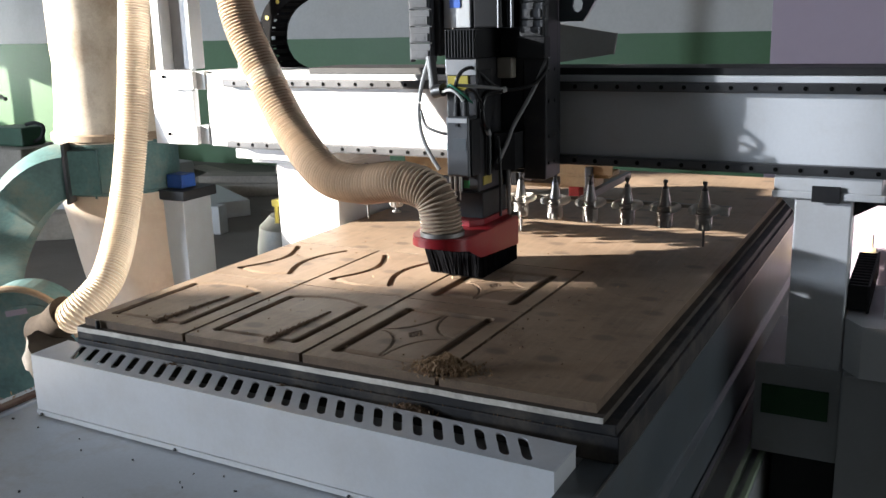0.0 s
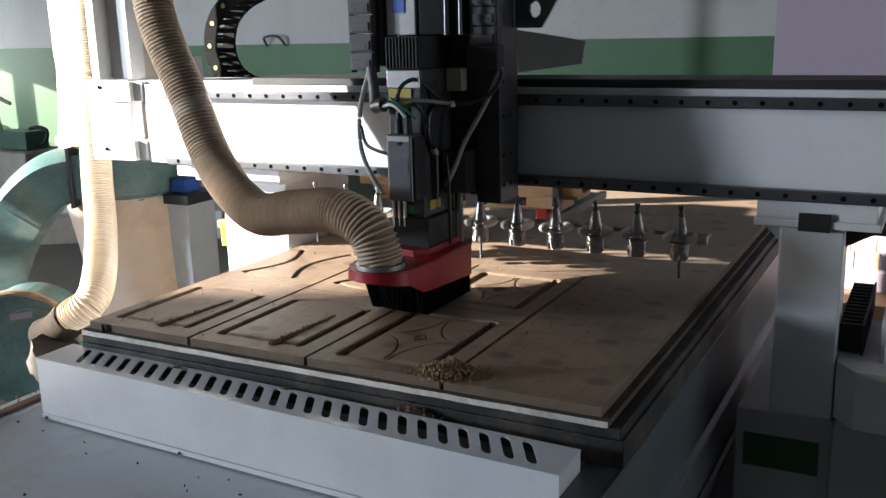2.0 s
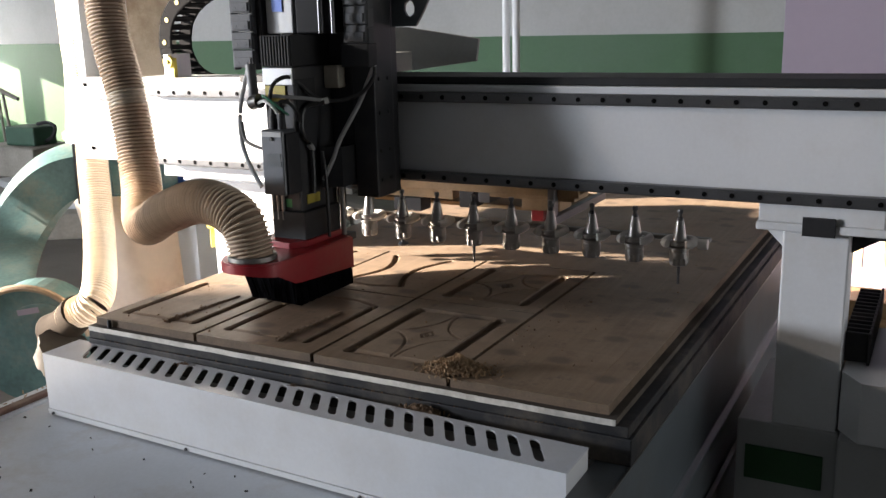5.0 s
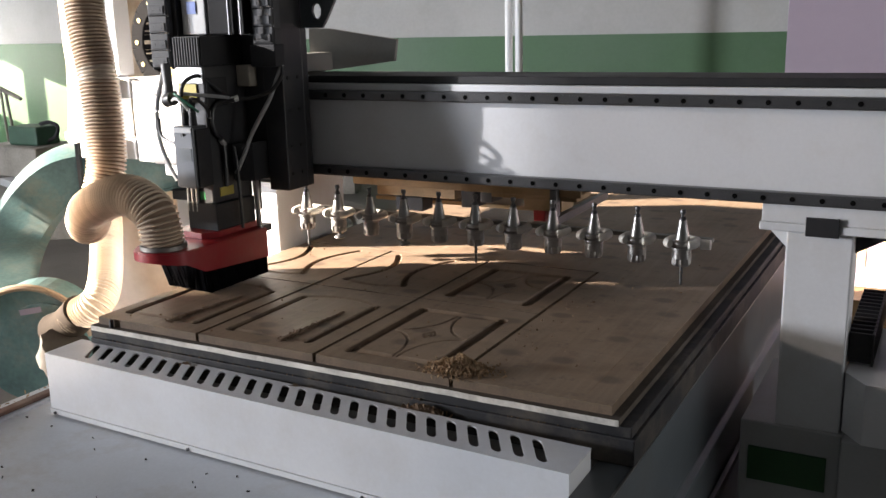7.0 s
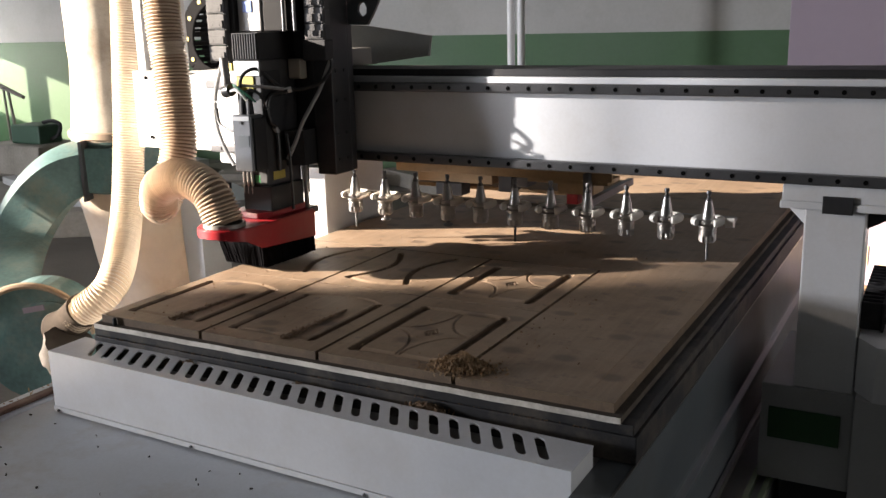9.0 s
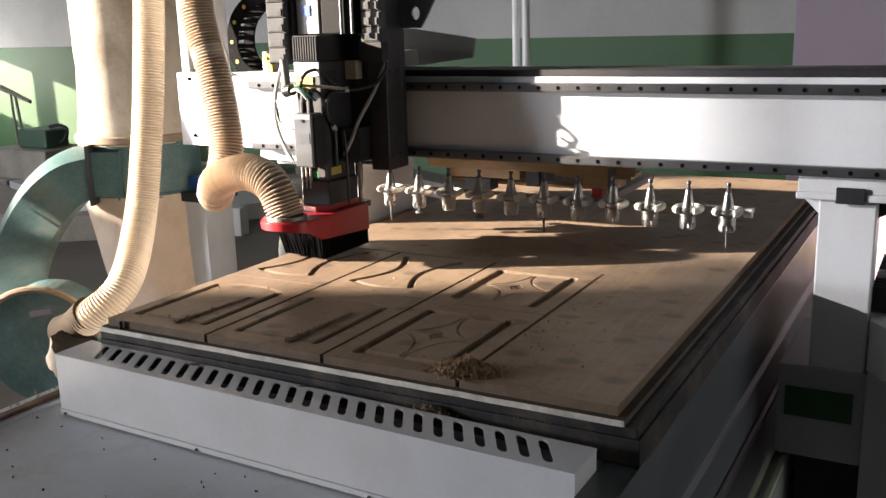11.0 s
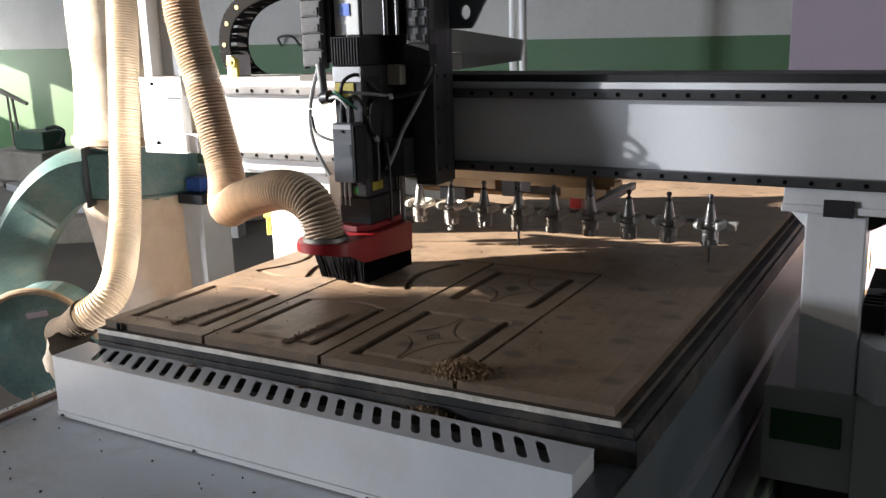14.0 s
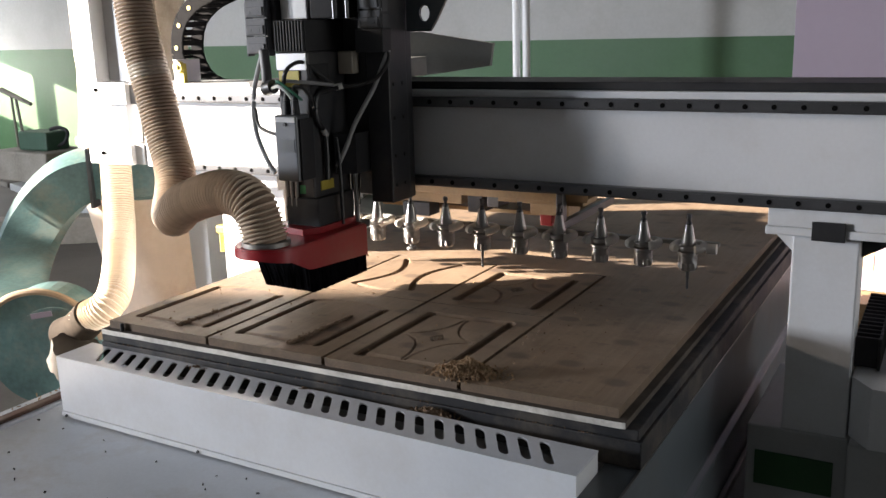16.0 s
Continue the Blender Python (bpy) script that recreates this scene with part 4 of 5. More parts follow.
        bot = [bm.verts.new((x + flare[0] + tilt[0] + w * cos(a + q), y + flare[1] + tilt[1] + w * sin(a + q), 0.9085 + rng.uniform(0, 0.0022))) for q in (0, 2.1, 4.2)]
        for q in range(3):
            bm.faces.new((top[q], top[(q + 1) % 3], bot[(q + 1) % 3], bot[q]))
        bm.faces.new(bot)
    core = [(-0.059, -0.161), (-0.061, -0.371), (0.102, -0.381), (0.103, -0.161)]
    foot = [bm.verts.new((x * 0.92 + 0.002, y + (0.017 if y < -0.2 else 0.004), 0.9105)) for x, y in core]
    crown = [bm.verts.new((x, y, 0.972)) for x, y in core]
    bm.faces.new(foot[::-1])
    bm.faces.new(crown)
    for q in range(4):
        bm.faces.new((foot[q], foot[(q + 1) % 4], crown[(q + 1) % 4], crown[q]))
    part("brush_skirt", bm, "brush", shoe, "black bristle skirt")
    bm = bmesh.new()
    lathe(bm, [(0.0535, 1.0312), (0.0545, 1.032), (0.0545, 1.042), (0.0535, 1.0428), (0.050, 1.043)], 32, Matrix.Translation((0.028, -0.44, 0)))
    part("hose_collar", bm, "dull_steel", shoe, "bright steel hose clamp", True)
    # vertical cable chains
    link = bmesh.new()
    box(link, -0.031, 0.031, -0.016, 0.016, -0.0205, 0.0205, 0.003)
    box(link, -0.024, 0.024, -0.0185, -0.0155, -0.016, 0.004, 0.001)
    for s in (-1, 1):
        box(link, s * 0.032 - 0.002, s * 0.032 + 0.002, -0.012, 0.012, -0.026, 0.012, 0.001)
        cyl(link, (s * 0.013, -0.0192, -0.008), (s * 0.013, -0.018, -0.008), 0.003, n=8)
    link_me = mesh_of(link, "chain_link", M["chain_grey"])
    for x, y, z0 in ((-0.134, -0.214, 1.462), (0.158, -0.165, 1.515)):
        for k in range(11):
            ob = new("chain_link", link_me)
            ob.parent, ob.location = head, (x, y, z0 + 0.0425 * k)
    bm = bmesh.new()
    box(bm, -0.1, -0.084, -0.214, -0.14, 1.45, 1.95, 0.003)
    part("chain_channel", bm, "black", head)
    bm = bmesh.new()
    box(bm, 0.118, 0.195, -0.185, -0.147, 1.44, 1.494, 0.003)
    part("chain_bracket", bm, "black", head)
    bm = bmesh.new()
    prism(bm, [(0.07, -0.22), (0.118, -0.20), (0.118, -0.137), (0.07, -0.137)], 1.16, 1.255)
    part("clamp_block", bm, "black", head)
    # cables
    for name, mat, r, pts in (
        ("cable", "cable_clear", 0.0055, [(-0.094, -0.26, 1.445), (-0.112, -0.275, 1.365), (-0.116, -0.28, 1.302), (-0.108, -0.282, 1.251), (-0.082, -0.287, 1.202), (-0.055, -0.29, 1.165)]),
        ("cable", "cable", 0.0042, [(-0.112, -0.278, 1.315), (-0.090, -0.298, 1.283), (-0.068, -0.31, 1.272), (-0.030, -0.32, 1.264), (-0.006, -0.322, 1.262)]),
        ("conduit", "conduit_grey", 0.012, [(-0.088, -0.262, 1.45), (-0.076, -0.272, 1.395), (-0.064, -0.288, 1.365), (-0.046, -0.30, 1.366)]),
        ("plug", "cable", 0.0165, [(-0.058, -0.298, 1.364), (-0.043, -0.303, 1.368), (-0.03, -0.306, 1.370)]),
        ("cable", "cable", 0.0055, [(-0.03, -0.306, 1.370), (0.0, -0.318, 1.372), (0.021, -0.325, 1.362), (0.030, -0.318, 1.352)]),
        ("cable", "cable_white", 0.0035, [(-0.03, -0.312, 1.366), (0.002, -0.33, 1.372), (0.024, -0.332, 1.362), (0.034, -0.325, 1.345)]),
        ("cable", "cable", 0.0048, [(0.012, -0.322, 1.378), (0.021, -0.324, 1.403), (0.028, -0.310, 1.418), (0.043, -0.290, 1.424), (0.060, -0.270, 1.406), (0.076, -0.251, 1.384), (0.094, -0.233, 1.369), (0.123, -0.212, 1.366),
                                    (0.152, -0.193, 1.373), (0.173, -0.174, 1.387), (0.192, -0.160, 1.42), (0.190, -0.158, 1.447)]),
        ("cable", "cable_clear", 0.0042, [(0.010, -0.318, 1.384), (0.041, -0.31, 1.381), (0.074, -0.287, 1.377), (0.110, -0.262, 1.371)]),
        ("cable", "cable", 0.0055, [(0.104, -0.238, 1.364), (0.085, -0.245, 1.362), (0.069, -0.262, 1.355), (0.066, -0.275, 1.339), (0.066, -0.280, 1.312), (0.066, -0.270, 1.285), (0.066, -0.248, 1.262), (0.066, -0.245, 1.20), (0.064, -0.245, 1.15)]),
        ("cable_joint", "cable_white", 0.0075, [(0.094, -0.238, 1.364), (0.108, -0.228, 1.368)]),
        ("cable_joint", "cable_clear", 0.007, [(0.066, -0.256, 1.268), (0.066, -0.243, 1.254)]),
        ("cable", "cable_clear", 0.0055, [(0.192, -0.157, 1.445), (0.159, -0.169, 1.366), (0.140, -0.183, 1.325), (0.114, -0.197, 1.274), (0.100, -0.211, 1.228), (0.080, -0.225, 1.179)]),
        ("cable", "cable_green", 0.003, [(-0.02, -0.30, 1.372), (0.004, -0.336, 1.385), (0.034, -0.336, 1.368), (0.052, -0.31, 1.340)]),
        ("cable", "cable", 0.004, [(0.036, -0.312, 1.355), (0.044, -0.326, 1.372), (0.062, -0.318, 1.368), (0.070, -0.30, 1.345), (0.064, -0.288, 1.325)]),
        ("cable", "cable", 0.004, [(0.085, -0.232, 1.248), (0.088, -0.228, 1.20), (0.088, -0.225, 1.12), (0.085, -0.22, 1.04)]),
    ):
        bm = bmesh.new()
        tube(bm, spline(pts, 10), r, 14 if r > 0.008 else 8)
        part(name, bm, mat, head, smooth=True)
    bm = bmesh.new()
    cyl(bm, (0.075, -0.145, 0.985), (0.075, -0.145, 1.155), 0.007, n=12)
    part("lift_rod", bm, "steel", head)
    for x in (-0.035, 0.06):
        bm = bmesh.new()
        cyl(bm, (x, -0.125, 1.07), (x, -0.125, 1.152), 0.011, n=16)
        cyl(bm, (x, -0.125, 1.03), (x, -0.125, 1.07), 0.006, n=12)
        part("lift_cylinder", bm, "black", head)
    bm = bmesh.new()
    box(bm, -0.055, 0.085, -0.154, -0.105, 1.012, 1.03, 0.002)
    part("lift_bracket", bm, "anthracite", head)


M["servo"] = material("servo_grey", (0.1, 0.104, 0.112), 0.4, 0.5, 0.1, 12, 150, 0.03)
M["chain_grey"] = material("chain_plastic", (0.085, 0.086, 0.09), 0.7, 0, 0.15, 20, 120, 0.05, spec=0.12, random_tone=0.15)
M["teal_bright"] = material("teal_plastic", (0.05, 0.45, 0.4), 0.4)
M["green_lens"] = material("green_plastic", (0.05, 0.35, 0.12), 0.3)
M["conduit_grey"] = material("conduit_grey", (0.13, 0.13, 0.132), 0.5, 0, 0.15, 10, 100, 0.03)
M["cable_white"] = material("cable_white", (0.6, 0.6, 0.58), 0.4, 0, 0.1, 10, 100, 0.0)
M["brass"] = material("tan_fitting", (0.46, 0.42, 0.35), 0.5, 0.2)
M["cable_green"] = material("cable_green", (0.03, 0.16, 0.1), 0.4)
M["column_black"] = material("column_black", (0.009, 0.009, 0.01), 0.7, 0, 0.2, 10, 120, 0.03, spec=0.12)
M["arm_grey"] = material("arm_grey_enamel", (0.15, 0.152, 0.145), 0.5, 0, 0.15, 6, 120, 0.03, dirt=(0.13, 0.115, 0.09), dirt_amount=0.4)
build_carriage()
build_head()

# ---------------------------------------------------------------- hoses: rigid ribs that follow a moving curve
PITCH = 0.0096


def hose(label, count, r, rib="hose", valley="hose_valley", dip=0.868, tape=0):
    t = thing("suction_hose", label, "hose", "suction hoses")
    bm = bmesh.new()
    n = 20
    prof = [(r * dip, -1.15), (r * (dip + 0.012), -0.30), (r * 0.975, -0.19), (r, 0.0), (r * 0.975, 0.19), (r * (dip + 0.012), 0.30), (r * dip, 1.15)]
    rings = [[bm.verts.new((q * cos(2 * pi * k / n), q * sin(2 * pi * k / n), z * PITCH)) for k in range(n)] for q, z in prof]
    for a, b in zip(rings, rings[1:]):
        for k in range(n):
            bm.faces.new((a[k], a[(k + 1) % n], b[(k + 1) % n], b[k]))
    me = mesh_of(bm, "rib", M[rib], True)
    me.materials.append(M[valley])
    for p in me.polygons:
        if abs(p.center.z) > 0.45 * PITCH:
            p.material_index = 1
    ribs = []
    for _ in range(count):
        ob = new("rib", me)
        ob.parent = t
        ribs.append(ob)
    if tape:
        wrap = me.copy()
        wrap.materials[0], wrap.materials[1] = M["tape"], M["tape"]
        for ob in ribs[tape:tape + 4]:
            ob.data = wrap
            tagged(ob, "hose rib wrapped with pale clear tape")
    return {"thing": t, "ribs": ribs, "states": []}


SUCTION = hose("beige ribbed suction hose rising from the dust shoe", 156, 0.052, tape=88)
DOWNPIPE = hose("beige ribbed hose running down to the blower inlet", 156, 0.056, "hose_pale", "hose_pale_valley", 0.92)


def hose_state(which, t, *points):
    which["states"].append((t, np.array(points)))


hose_state(SUCTION, 0, (0.040, -0.440, 1.048), (0.008, -0.440, 1.125), (-0.088, -0.430, 1.154), (-0.224, -0.400, 1.136), (-0.360, -0.359, 1.147), (-0.508, -0.289, 1.239), (-0.619, -0.260, 1.392), (-0.726, -0.241, 1.612))
hose_state(SUCTION, 1.5, (0.020, -0.440, 1.043), (0.001, -0.440, 1.114), (-0.086, -0.430, 1.145), (-0.227, -0.400, 1.128), (-0.377, -0.357, 1.128), (-0.543, -0.285, 1.226), (-0.648, -0.254, 1.399), (-0.759, -0.235, 1.622))
hose_state(SUCTION, 2.5, (0.022, -0.440, 1.039), (0.004, -0.440, 1.104), (-0.079, -0.430, 1.145), (-0.224, -0.400, 1.128), (-0.377, -0.355, 1.095), (-0.557, -0.282, 1.175), (-0.675, -0.250, 1.380), (-0.776, -0.230, 1.620))
hose_state(SUCTION, 3.5, (0.015, -0.440, 1.042), (-0.009, -0.440, 1.113), (-0.102, -0.430, 1.148), (-0.227, -0.400, 1.126), (-0.369, -0.355, 1.071), (-0.507, -0.282, 1.119), (-0.599, -0.250, 1.310), (-0.729, -0.230, 1.577))
hose_state(SUCTION, 4.2, (0.030, -0.440, 1.045), (-0.000, -0.440, 1.124), (-0.113, -0.430, 1.150), (-0.268, -0.400, 1.106), (-0.429, -0.355, 1.057), (-0.548, -0.282, 1.139), (-0.607, -0.250, 1.327), (-0.678, -0.230, 1.575))
hose_state(SUCTION, 6.3, (0.032, -0.440, 1.035), (-0.006, -0.440, 1.113), (-0.108, -0.430, 1.154), (-0.237, -0.400, 1.116), (-0.310, -0.355, 1.073), (-0.310, -0.282, 1.186), (-0.353, -0.250, 1.401), (-0.414, -0.230, 1.615))
hose_state(SUCTION, 7, (0.042, -0.440, 1.045), (0.006, -0.440, 1.117), (-0.096, -0.430, 1.149), (-0.253, -0.400, 1.098), (-0.316, -0.355, 1.047), (-0.314, -0.282, 1.178), (-0.343, -0.250, 1.397), (-0.387, -0.230, 1.615))
hose_state(SUCTION, 8, (0.037, -0.440, 1.039), (0.010, -0.440, 1.113), (-0.099, -0.430, 1.149), (-0.256, -0.400, 1.108), (-0.315, -0.356, 1.050), (-0.288, -0.283, 1.200), (-0.305, -0.250, 1.391), (-0.345, -0.231, 1.611))
hose_state(SUCTION, 9, (0.025, -0.440, 1.044), (-0.015, -0.440, 1.119), (-0.109, -0.430, 1.149), (-0.224, -0.400, 1.114), (-0.274, -0.357, 1.052), (-0.261, -0.286, 1.190), (-0.288, -0.256, 1.378), (-0.321, -0.236, 1.612))
hose_state(SUCTION, 11.5, (0.019, -0.440, 1.051), (-0.017, -0.440, 1.126), (-0.119, -0.430, 1.153), (-0.248, -0.400, 1.114), (-0.298, -0.359, 1.071), (-0.313, -0.289, 1.194), (-0.370, -0.260, 1.414), (-0.448, -0.241, 1.628))
hose_state(SUCTION, 12.5, (0.034, -0.440, 1.042), (-0.007, -0.440, 1.125), (-0.115, -0.430, 1.152), (-0.255, -0.400, 1.116), (-0.341, -0.359, 1.080), (-0.398, -0.289, 1.190), (-0.475, -0.260, 1.416), (-0.560, -0.241, 1.628))
hose_state(SUCTION, 13, (0.047, -0.440, 1.050), (0.012, -0.440, 1.126), (-0.105, -0.430, 1.154), (-0.243, -0.400, 1.123), (-0.330, -0.359, 1.079), (-0.397, -0.289, 1.181), (-0.483, -0.260, 1.421), (-0.549, -0.241, 1.631))
hose_state(SUCTION, 14, (0.028, -0.440, 1.033), (-0.005, -0.440, 1.119), (-0.101, -0.430, 1.148), (-0.259, -0.400, 1.106), (-0.352, -0.357, 1.076), (-0.414, -0.287, 1.164), (-0.494, -0.256, 1.384), (-0.574, -0.237, 1.628))
hose_state(SUCTION, 15, (0.029, -0.440, 1.032), (0.000, -0.440, 1.113), (-0.105, -0.430, 1.148), (-0.252, -0.400, 1.107), (-0.341, -0.356, 1.067), (-0.384, -0.283, 1.163), (-0.467, -0.251, 1.353), (-0.546, -0.231, 1.625))
hose_state(SUCTION, 16, (0.020, -0.440, 1.051), (-0.004, -0.440, 1.121), (-0.091, -0.430, 1.142), (-0.238, -0.400, 1.101), (-0.333, -0.355, 1.058), (-0.384, -0.282, 1.143), (-0.452, -0.249, 1.297), (-0.526, -0.230, 1.582))
hose_state(DOWNPIPE, 0, (-0.855, 0.620, 0.578), (-0.746, 0.603, 0.642), (-0.700, 0.706, 0.740), (-0.780, 0.878, 0.915), (-0.793, 0.964, 1.179), (-0.811, 1.029, 1.446), (-0.830, 1.074, 1.637))
hose_state(DOWNPIPE, 2.5, (-0.917, 0.620, 0.577), (-0.805, 0.602, 0.636), (-0.740, 0.646, 0.696), (-0.942, 0.864, 0.812), (-1.055, 0.964, 1.057), (-1.102, 1.029, 1.399), (-1.141, 1.074, 1.660))
hose_state(DOWNPIPE, 6.3, (-0.915, 0.620, 0.563), (-0.809, 0.600, 0.619), (-0.731, 0.633, 0.685), (-0.952, 0.858, 0.803), (-1.060, 0.964, 1.046), (-1.131, 1.029, 1.388), (-1.162, 1.074, 1.649))
hose_state(DOWNPIPE, 9, (-0.905, 0.620, 0.559), (-0.784, 0.602, 0.636), (-0.723, 0.678, 0.720), (-0.858, 0.878, 0.860), (-0.894, 0.964, 1.127), (-0.925, 1.029, 1.439), (-0.953, 1.074, 1.634))
hose_state(DOWNPIPE, 12.5, (-0.889, 0.620, 0.574), (-0.771, 0.601, 0.634), (-0.702, 0.697, 0.734), (-0.778, 0.878, 0.924), (-0.778, 0.964, 1.228), (-0.786, 1.029, 1.496), (-0.806, 1.074, 1.650))
hose_state(DOWNPIPE, 15, (-0.917, 0.620, 0.570), (-0.803, 0.601, 0.630), (-0.742, 0.652, 0.701), (-0.937, 0.873, 0.831), (-1.026, 0.964, 1.100), (-1.076, 1.029, 1.421), (-1.109, 1.074, 1.663))
hose_state(DOWNPIPE, 16, (-0.910, 0.620, 0.575), (-0.796, 0.601, 0.632), (-0.727, 0.648, 0.698), (-0.916, 0.867, 0.819), (-1.004, 0.964, 1.065), (-1.063, 1.029, 1.425), (-1.111, 1.074, 1.667))


def hose_curve(which, t):
    ts = [s for s, _ in which["states"]]
    grid = np.array([p for _, p in which["states"]])
    k = min(max(int(np.searchsorted(ts, t)) - 1, 0), len(ts) - 2)
    w = min(max((t - ts[k]) / (ts[k + 1] - ts[k]), 0), 1)
    return [Vector(p) for p in grid[k] * (1 - w) + grid[k + 1] * w]


def rib_poses(points, count, start=0.0):
    """Poses at even steps along the curve through points, with no twist."""
    fine = spline(points, 24)
    run = [0.0]
    for a, b in zip(fine, fine[1:]):
        run.append(run[-1] + (b - a).length)
    out = []
    side = Vector((0, 1, 0))
    k = 0
    for q in range(count):
        s = start + q * PITCH
        while k < len(fine) - 2 and run[k + 1] < s:
            k += 1
        seg = fine[k + 1] - fine[k]
        p = fine[k] + seg * ((s - run[k]) / max(1e-6, run[k + 1] - run[k]))
        lo, hi = fine[max(0, k - 4)], fine[min(len(fine) - 1, k + 5)]
        d = (hi - lo).normalized()
        side = (side - d * side.dot(d)).normalized()
        m = Matrix((side, d.cross(side), d)).transposed().to_4x4()
        m.translation = p
        out.append(m)
    return out


# ---------------------------------------------------------------- cable chain of the cross axis
chain = thing("cable_chain", "black cable chain with yellow dots looping over the gantry", "cable chain")
LINKS = []
CH_N, CH_P = 34, 0.036


M["chain_black"] = material("chain_black_plastic", (0.012, 0.012, 0.013), 0.85, 0, 0.2, 20, 120, 0.05, spec=0.03)


def build_chain():
    link = bmesh.new()
    for y in (-0.045, 0.045):
        box(link, -0.021, 0.021, y - 0.004, y + 0.004, -0.026, 0.026, 0.004)
    for x in (-0.012, 0.012):
        box(link, x - 0.004, x + 0.004, -0.042, 0.042, 0.018, 0.023)
        box(link, x - 0.004, x + 0.004, -0.042, 0.042, -0.023, -0.018)
    me = mesh_of(link, "chain_link", M["chain_black"])
    dot = bmesh.new()
    cyl(dot, (0, -0.0512, 0), (0, -0.0488, 0), 0.0075, n=12)
    dot_me = mesh_of(dot, "dot", M["yellow"])
    for k in range(CH_N):
        ob = new("chain_link", me)
        ob.parent = chain
        if k % 2 == 0:
            d = new("dot", dot_me)
            d.parent = ob
        LINKS.append(ob)


build_chain()
bm = bmesh.new()
box(bm, -0.34, -0.322, 0.028, 0.12, 1.3995, 1.465, 0.002)
part("chain_anchor", bm, "alu", gantry)
bm = bmesh.new()
cyl(bm, (-0.311, 0.012, 1.445), (-0.311, 0.026, 1.445), 0.017, n=18)
cyl(bm, (-0.311, 0.008, 1.445), (-0.311, 0.0125, 1.445), 0.006, n=10)
box(bm, -0.322, -0.30, 0.0265, 0.04, 1.3995, 1.455, 0.001)
part("anchor_knob", bm, "yellow", gantry, "yellow knob")
bm = bmesh.new()
box(bm, -0.46, -0.052, 0.02, 0.19, 1.3895, 1.399, 0.001)
part("top_plate", bm, "white", gantry)


def chain_poses(xc):
    """Link poses from the tray, round the bend on the left, and over towards the carriage; the bend rolls with it."""
    xl = -0.668 + 0.465 * (xc - 0.014)
    pts = [(xl + 0.50, 1.362), (xl + 0.25, 1.362), (xl + 0.12, 1.364), (xl + 0.042, 1.397), (xl + 0.006, 1.45), (xl, 1.502), (xl + 0.016, 1.562), (xl + 0.060, 1.612), (xl + 0.135, 1.650),
           (xl + 0.25, 1.675), (xl + 0.45, 1.69), (xl + 0.9, 1.69)]
    fine = spline([(x, 0.287, z) for x, z in pts], 24)
    run = [0.0]
    for a, b in zip(fine, fine[1:]):
        run.append(run[-1] + (b - a).length)
    out = []
    for q in range(CH_N):
        s = q * CH_P
        k = max(0, min(len(fine) - 2, int(np.searchsorted(run, s)) - 1))
        p = fine[k].lerp(fine[k + 1], (s - run[k]) / max(1e-6, run[k + 1] - run[k]))
        d = fine[k + 1] - fine[k]
        out.append(Matrix.Translation(p) @ Matrix.Rotation(-atan2(d.z, d.x), 4, "Y"))
    return out


# ---------------------------------------------------------------- dust collector and blower
def build_collector():
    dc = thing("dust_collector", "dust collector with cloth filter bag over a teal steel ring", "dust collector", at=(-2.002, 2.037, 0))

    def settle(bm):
        """Scaled by 1.26 about the camera's eye; the foot of the bag rests on the floor."""
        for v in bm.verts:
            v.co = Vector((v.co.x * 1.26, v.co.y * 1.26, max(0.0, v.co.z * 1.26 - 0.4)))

    bm = bmesh.new()
    lathe(bm, [(0.230, 0.905), (0.240, 0.907), (0.240, 0.925), (0.232, 0.927), (0.232, 1.105), (0.240, 1.107), (0.240, 1.125), (0.230, 1.127)], 48)
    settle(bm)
    part("steel_ring", bm, "teal", dc, "", True)
    bm = bmesh.new()
    prof = []
    for k in range(30):
        z = 1.115 + k * 0.06
        prof.append((0.240 - 0.022 * min(1, k / 4) + 0.006 * noise.noise((k * 0.9, 0, 0)), z))
    lathe(bm, prof + [(0.15, prof[-1][1] + 0.03), (0.001, prof[-1][1] + 0.035)], 48)
    for v in bm.verts:
        a = atan2(v.co.y, v.co.x)
        f = 1 + 0.03 * noise.noise((3 * cos(a), 3 * sin(a), v.co.z * 1.2)) + 0.010 * noise.noise((9 * cos(a), 9 * sin(a), v.co.z * 4))
        v.co.x *= f
        v.co.y *= f
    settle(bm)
    part("filter_bag", bm, "bag", dc, "beige cloth filter bag", True)
    bm = bmesh.new()
    lathe(bm, [(0.243, 1.120), (0.249, 1.125), (0.249, 1.147), (0.243, 1.152)], 48)
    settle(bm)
    part("clamp_band", bm, "rusty", dc, "rust-stained clamp band", True)
    bm = bmesh.new()
    prof = [(0.12, 0.0), (0.19, 0.03), (0.225, 0.12), (0.232, 0.25), (0.226, 0.40), (0.222, 0.55), (0.226, 0.70), (0.236, 0.84), (0.242, 0.915)]
    lathe(bm, prof, 64)
    bmesh.ops.subdivide_edges(bm, edges=[e for e in bm.edges if abs(e.verts[0].co.z - e.verts[1].co.z) > 0.05], cuts=4)
    for v in bm.verts:
        a = atan2(v.co.y, v.co.x)
        f = 1 + 0.05 * noise.noise((2.2 * cos(a) + 5, 2.2 * sin(a), v.co.z * 2.2)) + 0.02 * noise.noise((7 * cos(a), 7 * sin(a), v.co.z * 5))
        lean = 0.14 * max(0, 0.9 - v.co.z)
        v.co.x = v.co.x * f + lean * 0.88
        v.co.y = v.co.y * f + lean * 0.48
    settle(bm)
    part("waste_bag", bm, "plastic_bag", dc, "dusty translucent plastic waste bag", True)


